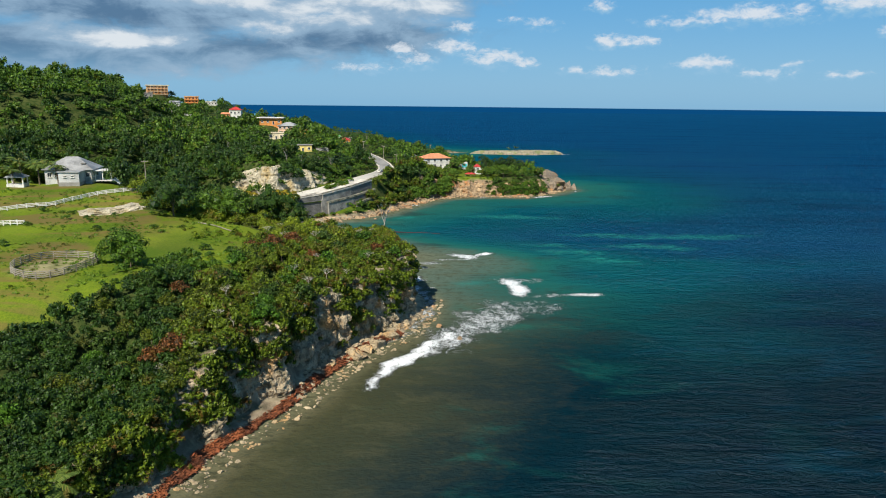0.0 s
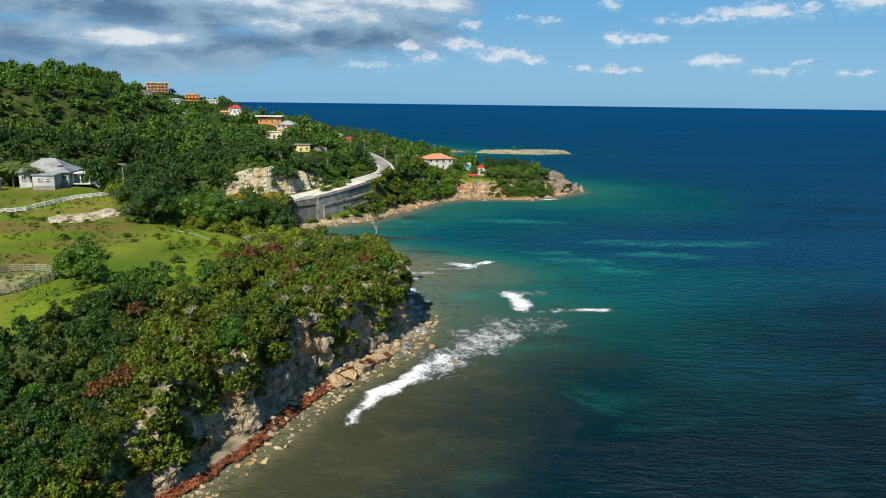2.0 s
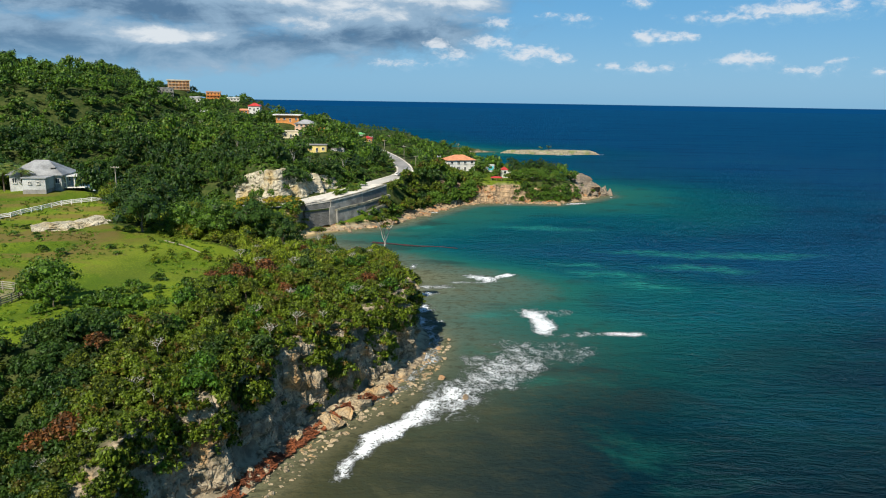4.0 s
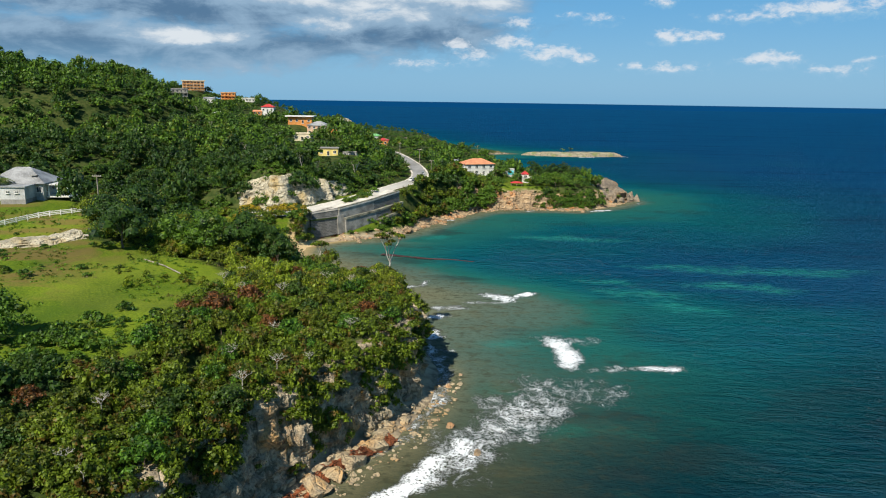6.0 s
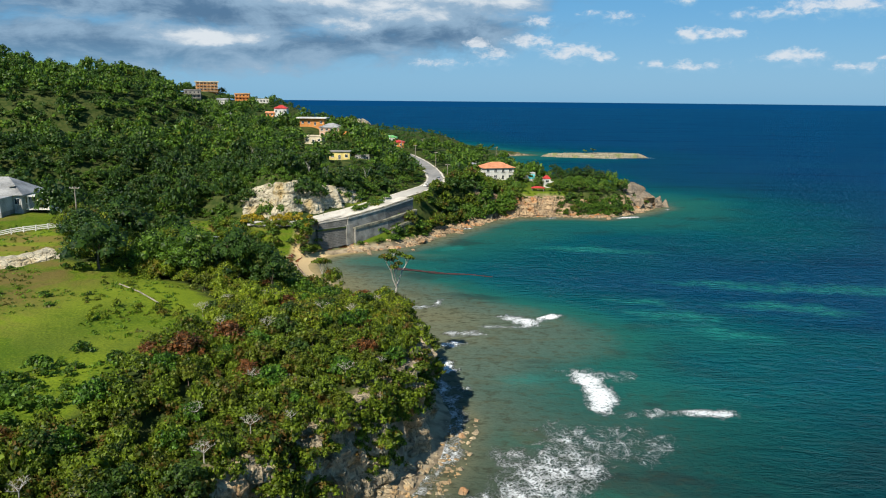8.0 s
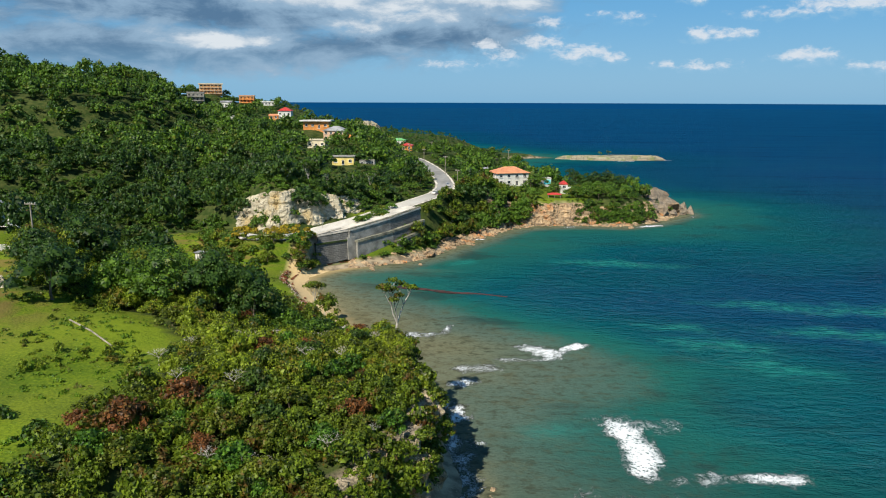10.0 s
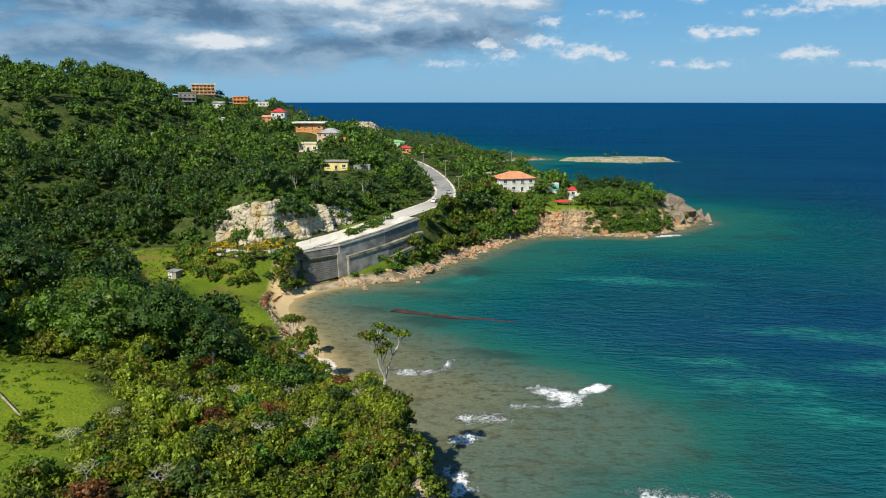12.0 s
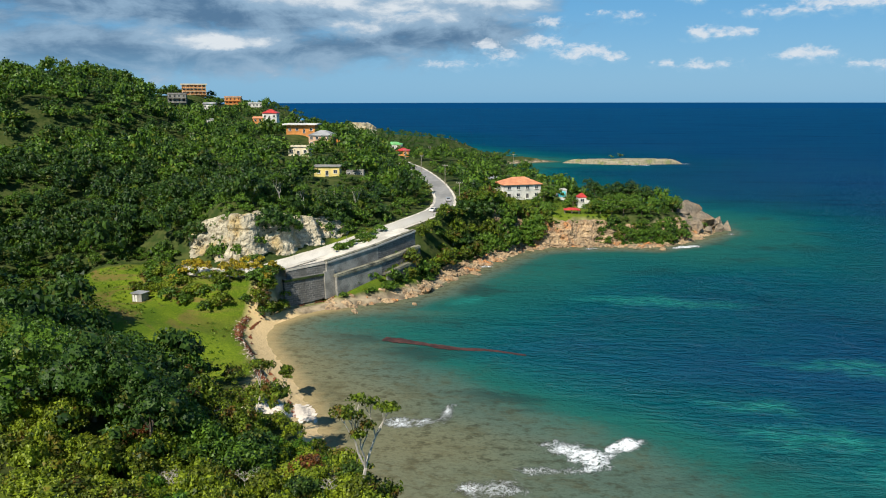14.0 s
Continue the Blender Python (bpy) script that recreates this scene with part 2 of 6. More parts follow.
def rock_material(name, pale, grey, rust, scale=1.0, moss=0.0):
    """Limestone: strata, dark water stains running down, rusty patches."""
    m, n, shader, place = material(name)
    strata = n.noise(n.scaled(place, 0.12 * scale, 0.12 * scale, 0.9 * scale), 1.0, 6.0, 0.65)
    streak = n.noise(n.scaled(place, 0.6 * scale, 0.6 * scale, 0.07 * scale), 1.0, 5.0, 0.6)
    patch = n.noise(place, 0.13 * scale, 4.0)
    fine = n.noise(place, 2.2 * scale, 6.0, 0.7)
    colour = n.mix(n.ramp(strata, 0.32, 0.68), tuple(c * 0.55 for c in pale), pale)
    colour = n.mix(n.ramp(patch, 0.50, 0.66), colour, rust)
    colour = n.mix(n.ramp(streak, 0.48, 0.66, 0.0, 0.7), colour, grey)
    colour = n.mix(n.ramp(fine, 0.30, 0.52, 0.75, 0.0), colour, tuple(c * 0.35 for c in grey))
    if moss:
        green = n.noise(n.scaled(place, 0.45, 0.45, 0.22), 1.0, 6.0, 0.68)
        colour = n.mix(n.ramp(green, 0.50, 0.60, 0.0, moss), colour, (0.028, 0.036, 0.012))
    n.put(colour, shader.inputs["Base Color"])
    shader.inputs["Roughness"].default_value = 0.9
    shader.inputs["Specular IOR Level"].default_value = 0.2
    crack = n.add("ShaderNodeTexVoronoi", feature="DISTANCE_TO_EDGE")
    n.put(n.scaled(place, 0.55 * scale, 0.55 * scale, 0.40 * scale), crack.inputs["Vector"])
    crack.inputs["Scale"].default_value = 1.0
    relief = n.math("ADD", n.math("ADD", fine, n.math("MULTIPLY", strata, 1.5)), n.ramp(crack.outputs["Distance"], 0.0, 0.10, -0.5, 0.0))
    bump(n, shader, relief, 0.9, 0.5)
    return m


CLIFF_ROCK = rock_material("cliff_limestone", (0.56, 0.45, 0.30), (0.17, 0.15, 0.115), (0.52, 0.31, 0.13), 1.0, 0.55)
HEAD_ROCK = rock_material("headland_rock", (0.58, 0.41, 0.24), (0.16, 0.125, 0.09), (0.55, 0.24, 0.085))
CUT_ROCK = rock_material("road_cut_limestone", (0.70, 0.62, 0.45), (0.36, 0.32, 0.23), (0.50, 0.38, 0.19))
PALE_ROCK = rock_material("pale_boulder", (0.62, 0.49, 0.31), (0.34, 0.27, 0.18), (0.55, 0.34, 0.15))


def sea_material():
    """Water whose colour follows its depth, darkened in the south as under cloud shade, with reef, sand patches,
    ripples and foam.
    """
    m, n, shader, place = material("sea_water")
    depth = n.add("ShaderNodeAttribute", attribute_name="depth").outputs["Fac"]
    froth = n.add("ShaderNodeAttribute", attribute_name="froth").outputs["Fac"]
    sandy = n.add("ShaderNodeAttribute", attribute_name="sandy").outputs["Fac"]
    wide = n.noise(n.scaled(place, 0.012, 0.020, 1), 1.0, 4.0, 0.6)
    reef = n.noise(n.scaled(place, 0.030, 0.055, 1, 20), 1.0, 5.0, 0.62, distortion=0.6)
    mottle = n.noise(n.scaled(place, 0.35, 0.5, 1), 1.0, 4.0, 0.7)
    level = n.math("ADD", depth, n.math("MULTIPLY", n.math("SUBTRACT", wide, 0.5), 0.22))
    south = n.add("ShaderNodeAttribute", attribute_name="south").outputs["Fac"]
    colour = n.mix(n.ramp(level, 0.00, 0.14), (0.150, 0.148, 0.085), (0.084, 0.122, 0.092))
    colour = n.mix(n.ramp(level, 0.12, 0.30), colour, (0.012, 0.098, 0.083))
    colour = n.mix(n.ramp(level, 0.28, 0.52), colour, (0.001, 0.079, 0.103))
    colour = n.mix(n.ramp(level, 0.48, 0.72), colour, (0.001, 0.054, 0.116))
    colour = n.mix(n.ramp(level, 0.72, 1.0), colour, (0.002, 0.050, 0.132))
    # cloud shade put into the southern water colour; brown shelf shows inshore
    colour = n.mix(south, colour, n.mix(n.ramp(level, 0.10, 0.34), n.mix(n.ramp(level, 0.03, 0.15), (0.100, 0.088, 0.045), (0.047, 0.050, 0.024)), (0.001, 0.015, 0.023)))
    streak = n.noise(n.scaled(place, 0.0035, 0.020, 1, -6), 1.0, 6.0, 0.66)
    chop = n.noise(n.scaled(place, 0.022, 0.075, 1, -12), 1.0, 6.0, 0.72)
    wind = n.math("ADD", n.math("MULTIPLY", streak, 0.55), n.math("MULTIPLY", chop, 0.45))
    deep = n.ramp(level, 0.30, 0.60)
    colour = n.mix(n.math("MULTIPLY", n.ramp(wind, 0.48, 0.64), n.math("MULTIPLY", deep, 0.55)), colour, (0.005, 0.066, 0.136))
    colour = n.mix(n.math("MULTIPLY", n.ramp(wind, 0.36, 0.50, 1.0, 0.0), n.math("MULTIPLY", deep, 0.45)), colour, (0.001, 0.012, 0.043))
    shallow = n.ramp(level, 0.10, 0.62, 1.0, 0.0)
    colour = n.mix(n.math("MULTIPLY", n.ramp(reef, 0.52, 0.64), n.math("MULTIPLY", n.math("MULTIPLY", shallow, n.ramp(level, 0.10, 0.26)), 0.7)), colour, (0.017, 0.027, 0.027))
    colour = n.mix(n.math("MULTIPLY", n.ramp(reef, 0.28, 0.46, 1.0, 0.0), n.math("MULTIPLY", n.math("MULTIPLY", shallow, n.ramp(level, 0.08, 0.24)), 0.6)), colour, (0.011, 0.117, 0.086))
    colour = n.mix(n.math("MULTIPLY", n.ramp(mottle, 0.48, 0.66), n.math("MULTIPLY", n.ramp(level, 0.05, 0.42, 1.0, 0.0), 0.75)), colour, (0.039, 0.041, 0.023))
    speck = n.noise(n.scaled(place, 1.1, 1.7, 1, -15), 1.0, 5.0, 0.75)
    shoal = n.noise(n.scaled(place, 0.10, 0.14, 1, 25), 1.0, 6.0, 0.7, distortion=0.4)
    colour = n.mix(n.math("MULTIPLY", n.ramp(shoal, 0.50, 0.62), n.math("MULTIPLY", n.ramp(level, 0.05, 0.34, 1.0, 0.0), 0.45)), colour, (0.085, 0.082, 0.042))
    colour = n.mix(n.math("MULTIPLY", n.ramp(speck, 0.48, 0.66), n.math("MULTIPLY", n.ramp(level, 0.05, 0.40, 1.0, 0.0), 0.5)), colour, (0.031, 0.047, 0.035))
    clear = n.add("ShaderNodeAttribute", attribute_name="clear").outputs["Fac"]
    colour = n.mix(n.math("MULTIPLY", n.math("MULTIPLY", clear, n.ramp(level, 0.12, 0.50, 0.35, 1.0)), n.ramp(mottle, 0.34, 0.60, 0.15, 0.95)), colour, (0.016, 0.205, 0.175))
    colour = n.mix(sandy, colour, (0.42, 0.31, 0.15))
    # lacy foam: ragged cell walls that thicken into a solid crest
    position = n.add("ShaderNodeNewGeometry").outputs["Position"]
    tear = n.add("ShaderNodeVectorMath", operation="MULTIPLY_ADD")
    n.put(n.noise(n.scaled(position, 0.5, 0.5, 1), 1.0, 6.0, 0.7, out=1), tear.inputs[0])
    tear.inputs[1].default_value, tear.inputs[2].default_value = (2.6, 2.6, 0), (0, 0, 0)
    bent = n.add("ShaderNodeVectorMath", operation="ADD")
    n.put(position, bent.inputs[0])
    n.put(tear.outputs[0], bent.inputs[1])
    torn = n.noise(n.scaled(position, 0.30, 0.22, 1, 30), 1.0, 9.0, 0.76, distortion=0.8)
    strong = n.math("ADD", n.math("MULTIPLY", froth, 0.80), n.math("MULTIPLY", n.math("SUBTRACT", torn, 0.5), 1.15))
    foam = 0.0
    for size, reach in ((0.85, 0.30), (2.1, 0.40)):
        cells = n.add("ShaderNodeTexVoronoi", feature="DISTANCE_TO_EDGE")
        n.put(n.scaled(bent.outputs[0], size, size * 1.25, 0, 25), cells.inputs["Vector"])
        cells.inputs["Scale"].default_value = 1.0
        limit = n.math("MULTIPLY", n.ramp(strong, 0.08, 1.28, 0.0, 1.0, False), reach)
        foam = n.math("MAXIMUM", foam, n.ramp(n.math("SUBTRACT", cells.outputs["Distance"], limit), -0.06, 0.03, 1.0, 0.0))
    foam = n.math("MULTIPLY", foam, n.ramp(strong, 0.12, 0.42))
    foam = n.math("MULTIPLY", foam, n.ramp(froth, 0.02, 0.2))
    colour = n.mix(foam, colour, (0.82, 0.84, 0.84))
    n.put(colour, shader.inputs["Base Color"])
    n.put(n.mix(foam, (0.28, 0.28, 0.28), (0.9, 0.9, 0.9)), shader.inputs["Roughness"])
    shader.inputs["Specular IOR Level"].default_value = 0.0
    swell = n.noise(n.scaled(place, 0.07, 0.17, 1, 14), 1.0, 4.0, 0.6, distortion=0.7)
    ripple = n.noise(n.scaled(place, 0.15, 0.50, 1, 14), 1.0, 5.0, 0.66, distortion=0.7)
    cross = n.noise(n.scaled(place, 0.6, 0.9, 1, -18), 1.0, 5.0, 0.68)
    open_water = n.ramp(level, 0.24, 0.62, 0.0, 1.0)
    height = n.math("ADD", n.math("MULTIPLY", swell, n.ramp(level, 0.15, 0.5, 0.15, 1.3)), n.math("MULTIPLY", n.math("MULTIPLY", ripple, 3.0), open_water))
    height = n.math("ADD", height, n.math("MULTIPLY", cross, n.ramp(level, 0.1, 0.5, 0.22, 0.65)))
    bump(n, shader, n.math("ADD", height, n.math("MULTIPLY", foam, 0.3)), 0.9, 1.2)
    # a thin even sheen of sky light on the ripples
    sheen = n.add("ShaderNodeBsdfGlossy")
    sheen.inputs["Roughness"].default_value = 0.22
    n.put(shader.inputs["Normal"].links[0].from_socket, sheen.inputs["Normal"])
    both = n.add("ShaderNodeMixShader")
    n.put(n.ramp(foam, 0.0, 0.5, 0.012, 0.0), both.inputs[0])
    n.put(shader.outputs[0], both.inputs[1])
    n.put(sheen.outputs[0], both.inputs[2])
    n.put(both.outputs[0], m.node_tree.nodes["Material Output"].inputs[0])
    return m


GROUND, SEA = ground_material(), sea_material()


# ---- plan of the coast ----
COAST_NEAR = [(-95, -400), (-84, -120), (-70, -20), (-56, 40), (-46, 66), (-40, 81), (-36, 95), (-32, 103), (-27, 115), (-23, 129),
              (-17, 141), (-10, 153), (-6, 167), (-5, 182), (-9, 195), (-13, 207), (-20, 218), (-26, 227), (-30, 234), (-34, 241),
              (-40, 254), (-47, 266), (-53, 276), (-60, 287), (-63, 295), (-63.5, 303), (-60, 311), (-54, 317), (-46, 322), (-37, 328)]
COAST_FAR = [(-29, 339), (-24, 353), (-16, 370), (-8, 386), (0, 401), (11, 408), (24, 410), (37, 411), (47, 410), (60, 419),
             (73, 435), (81, 448), (80, 462), (70, 480), (48, 500), (20, 530), (-8, 590), (-26, 660), (-34, 720), (-30, 762),
             (2, 785), (24, 800), (8, 815), (-20, 835), (-60, 880), (-120, 960), (-170, 1080), (-205, 1230), (-280, 1330),
             (-420, 1420), (-900, 1600), (-1500, 1700)]
COAST = np.array(COAST_NEAR + COAST_FAR, float)
LAND = np.vstack([COAST, [(-1500, -400)]])


def inside(poly, x, y):
    poly = np.asarray(poly, float)
    hit = np.zeros(np.shape(x), bool)
    for (x0, y0), (x1, y1) in zip(poly, np.roll(poly, -1, 0)):
        cross = (y0 > y) != (y1 > y)
        hit ^= cross & (x < (x1 - x0) * (y - y0) / ((y1 - y0) or 1e-9) + x0)
    return hit


def away(line, x, y):
    """Distance from a polyline."""
    line = np.asarray(line, float)
    best = np.full(np.shape(x), 1e9)
    for (x0, y0), (x1, y1) in zip(line[:-1], line[1:]):
        dx, dy = x1 - x0, y1 - y0
        k = np.clip(((x - x0) * dx + (y - y0) * dy) / (dx * dx + dy * dy + 1e-9), 0, 1)
        best = np.minimum(best, np.hypot(x - x0 - k * dx, y - y0 - k * dy))
    return best


def smooth(a, b, v):
    k = np.clip((v - a) / (b - a), 0, 1)
    return k * k * (3 - 2 * k)


def wave_noise(x, y, size, seed=0, octaves=3):
    """Cheap smooth noise from value lattices, about -1 to 1."""
    x, y = np.asarray(x, float), np.asarray(y, float)
    total, amp = np.zeros(np.broadcast(x, y).shape), 1.0
    for o in range(octaves):
        table = np.random.RandomState(seed * 17 + o).rand(256, 256) * 2 - 1
        u, v = x / size * 2**o, y / size * 2**o
        i, j = np.floor(u).astype(int), np.floor(v).astype(int)
        f, g = u - i, v - j
        f, g = f * f * (3 - 2 * f), g * g * (3 - 2 * g)
        t = lambda a, b: table[(i + a) % 256, (j + b) % 256]
        total += amp * ((t(0, 0) * (1 - f) + t(1, 0) * f) * (1 - g) + (t(0, 1) * (1 - f) + t(1, 1) * f) * g)
        amp *= 0.5
    return total


# heights of the land by parts: x, y, ground height
BLUFF = [(-34, 111, 13), (-42, 116, 15), (-56, 100, 8), (-60, 75, 7), (-44, 84, 8), (-78, 98, 11), (-112, 106, 15), (-60, 40, 8),
         (-25, 135, 14.5), (-14, 156, 15), (-12, 180, 15.5), (-20, 203, 15), (-30, 218, 8.0), (-50, 150, 19), (-60, 127, 19), (-85, 150, 18.5),
         (-70, 190, 19.5), (-98, 199, 21), (-130, 160, 20), (-100, 221, 25.3), (-125, 240, 26), (-165, 235, 26.5), (-38, 175, 18.5)]
HOLLOW = [(-60, 214, 17), (-46, 225, 9.5), (-60, 245, 7), (-46, 246, 3.5), (-80, 240, 12), (-80, 265, 5), (-105, 268, 9), (-75, 300, 3.5),
          (-105, 312, 4), (-135, 318, 5), (-150, 288, 13), (-170, 345, 6), (-133, 352, 9), (-66, 300, 2.5), (-62, 309, 2.2), (-57, 314, 2.4), (-50, 319, 2.5), (-44, 325, 3), (-38, 334, 3.5), (-60, 262, 3), (-112, 328, 8)]
SLOPES = [(-82, 335, 24), (-71, 347, 20), (-60, 366, 18), (-88, 341, 27), (-78, 346, 24), (-97, 350, 25), (-58, 386, 19), (-106, 343, 17), (-118, 362, 21), (-130, 413, 23), (-145, 403, 19), (-190, 433, 27),
          (-229, 399, 28), (-180, 449, 30), (-126, 535, 37), (-115, 525, 31.5), (-108, 476, 29.5), (-85, 436, 24.5), (-40, 460, 18.2),
          (-26, 403, 17), (-18, 430, 15), (0, 445, 14), (0, 420, 11), (30, 428, 10.5), (55, 440, 10), (72, 447, 6), (20, 470, 9), (44, 482, 5)]
HILLS = [(-280, 507, 58), (-297, 539, 64), (-299, 593, 70), (-325, 520, 71), (-400, 560, 85), (-316, 780, 60), (-264, 790, 49),
         (-330, 680, 70), (-230, 640, 38), (-290, 735, 46), (-262, 690, 39), (-255, 745, 41), (-30, 520, 15), (-60, 560, 20), (-40, 640, 9), (-38, 720, 6), (0, 790, 3), (-100, 660, 16), (-170, 620, 30),
         (-150, 760, 16), (-210, 900, 20), (-150, 1000, 8), (-240, 1150, 12), (-330, 1000, 26), (-600, 700, 110), (-500, 400, 70), (-300, 350, 40)]
SPOTS = np.array(BLUFF + HOLLOW + SLOPES + HILLS, float)
ROAD = [(-98, 321, 9.9), (-88, 315, 10.3), (-80, 311.5, 10.7), (-72.5, 313.5, 11), (-65, 323, 12), (-56, 338.5, 13), (-46, 358.5, 14.5),
        (-38, 377, 15.5), (-33, 391, 16), (-31.5, 403, 16.3), (-32.5, 418, 16.6), (-35.5, 438, 17), (-43, 472, 17.5), (-50.6, 500, 17.8),
        (-57, 521, 18), (-62, 534, 18.5), (-75, 562, 19.5)]
MEADOW = [(-140, 104), (-82, 108), (-66, 121), (-53, 130), (-48, 138), (-48, 150), (-49, 165), (-50, 176), (-47, 184), (-49, 191), (-56, 198), (-70, 206), (-90, 207),
          (-100, 224), (-112, 238), (-185, 252), (-230, 120)]
LAWN = [(-68, 306), (-66, 290), (-62, 280), (-57, 270), (-52, 262), (-62, 256), (-80, 261), (-100, 280), (-135, 300), (-146, 318), (-114, 330),
        (-100, 320), (-84, 313)]


def road_near(x, y):
    """Distance from the road's middle and its height there."""
    best, level, side = np.full(np.shape(x), 1e9), np.zeros(np.shape(x)), np.zeros(np.shape(x))
    for (x0, y0, z0), (x1, y1, z1) in zip(ROAD[:-1], ROAD[1:]):
        dx, dy = x1 - x0, y1 - y0
        k = np.clip(((x - x0) * dx + (y - y0) * dy) / (dx * dx + dy * dy), 0, 1)
        d = np.hypot(x - x0 - k * dx, y - y0 - k * dy)
        level = np.where(d < best, z0 + k * (z1 - z0), level)
        side = np.where(d < best, (x - x0) * dy - (y - y0) * dx, side)
        best = np.minimum(best, d)
    return best, level, side


def plateau(x, y):
    total, weight = 0.0, 0.0
    for a, b, z in SPOTS:
        w = 1.0 / ((x - a) ** 2 + (y - b) ** 2 + 40.0) ** 2
        total, weight = total + w * z, weight + w
    return total / weight


def ground_height(x, y):
    x, y = np.asarray(x, float), np.asarray(y, float)
    d = away(COAST, x, y) * np.where(inside(LAND, x, y), 1, -1)
    jag = wave_noise(x, y, 9.0, 3, 3)
    top = plateau(x, y) + 0.5 * wave_noise(x, y, 14.0, 5, 3)
    gentle = smooth(312, 330, y) * (1 - smooth(385, 404, y)) + 0.2 * smooth(404, 415, y) * (1 - smooth(470, 490, y))
    reach = 7.2 + 0.8 * jag + 20 * gentle
    land = 1.1 * smooth(0, 3, d) + np.maximum(top - 1.1, 0.2) * smooth(4.5 + 0.5 * jag, reach, d)
    bank = smooth(-57, -53, x) * (1 - smooth(-34, -29, x)) * smooth(315, 319, y) * (1 - smooth(350, 358, y))
    land = np.maximum(land, bank * np.minimum(6.0, 0.9 + 0.5 * np.maximum(d - 1.5, 0)))
    gap, level, side = road_near(x, y)
    walled = (side > 0) & (y < 362) & (x > -66)
    land = np.where(d > 0, land + (level - 0.25 - land) * (1 - smooth(np.where(walled, 3.6, 6.0), np.where(walled, 6.5, np.where(side > 0, 13.0, 18.0)), gap)), 0)
    sea = np.maximum(-12.0, d * 0.06 - 0.4)
    return np.where(d > 0, land, sea)


def height_at(x, y):
    return float(ground_height(np.array([x]), np.array([y]))[0])


def mesh_object(name, verts, faces, mat, smooth_faces=True):
    mesh = bpy.data.meshes.new(name)
    verts, faces = np.asarray(verts, np.float32), np.asarray(faces, np.int32)
    mesh.vertices.add(len(verts))
    mesh.vertices.foreach_set("co", verts.ravel())
    side = faces.shape[1]
    mesh.loops.add(faces.size)
    mesh.loops.foreach_set("vertex_index", faces.ravel())
    mesh.polygons.add(len(faces))
    mesh.polygons.foreach_set("loop_start", np.arange(0, faces.size, side, dtype=np.int32))
    mesh.polygons.foreach_set("use_smooth", np.full(len(faces), smooth_faces))
    mesh.update(calc_edges=True)
    mesh.validate()
    for one in mat if isinstance(mat, (list, tuple)) else [mat]:
        mesh.materials.append(one)
    return new(name, mesh)


def lattice(nx, ny):
    i = np.arange(nx * ny).reshape(ny, nx)
    return np.stack([i[:-1, :-1], i[:-1, 1:], i[1:, 1:], i[1:, :-1]], -1).reshape(-1, 4)


def steps(*stretches):
    """Coordinates from stretches of (start, end, step)."""
    return np.unique(np.concatenate([np.arange(a, b, s) for a, b, s in stretches] + [[stretches[-1][1]]]))


def scalar(ob, name, values):
    ob.data.attributes.new(name, "FLOAT", "POINT").data.foreach_set("value", np.asarray(values, np.float32).ravel())


# ---- ground and sea ----
def make_ground():
    xs = steps((-1500, -400, 50), (-400, -160, 6), (-160, 100, 2.1), (100, 160, 6))
    ys = steps((-400, 40, 15), (40, 470, 2.1), (470, 900, 6), (900, 1700, 25))
    X, Y = np.meshgrid(xs, ys)
    Z = ground_height(X, Y)
    ob = mesh_object("ground", np.stack([X, Y, Z], -1).reshape(-1, 3), lattice(len(xs), len(ys)), GROUND)
    d = away(COAST, X, Y) * np.where(inside(LAND, X, Y), 1, -1)
    wob = 3 * wave_noise(X, Y, 8.0, 9, 2)
    grass = np.where(inside(MEADOW, X + wob, Y + wob) | inside(LAWN, X + wob * 0.6, Y), 1.0, 0.0)
    beach = (Y > 226) & (Y < 322)
    wide = 5.0 * smooth(230, 240, Y) * (1 - smooth(254, 264, Y))
    stony = smooth(310, 315, Y)
    sand = np.where(beach, (1 - stony) * (1 - smooth(5.0 + wide, 7.5 + wide, d + 0.3 * wob)), 0)
    slope = np.hypot(np.gradient(Z, ys, axis=0), np.gradient(Z, xs, axis=1))
    bare = np.where((~beach | (stony > 0.5)) & (d < 9), smooth(0.7, 1.4, slope) + (1 - smooth(2.5, 4.5, d)), 0)
    gap = road_near(X, Y)[0]
    bare = np.maximum(bare, 0.8 * (1 - smooth(3.8, 4.8, gap)))
    bare = np.maximum(bare, 0.6 * (1 - smooth(6.5, 9.0, np.hypot(X + 86, (Y - 142.5) * 0.88) + 0.3 * wob)))
    grass = np.maximum(grass, ((X > -60) & (X < -33) & (Y > 314) & (Y < 356) & (d > 3.6 + 0.3 * wob)) * 0.85)
    grass = np.maximum(grass, ((X > 0) & (X < 36) & (Y > 408) & (Y < 446) & (d > 7.0)) * 0.8)
    rgb = np.stack([grass, sand, np.clip(bare, 0, 1), np.ones_like(sand)], -1)
    ob.data.color_attributes.new("zone", "FLOAT_COLOR", "POINT").data.foreach_set("color", rgb.astype(np.float32).ravel())
    tagged(ob, "hilly coastal ground of soil, grass and sand", "ground", kind="structure")


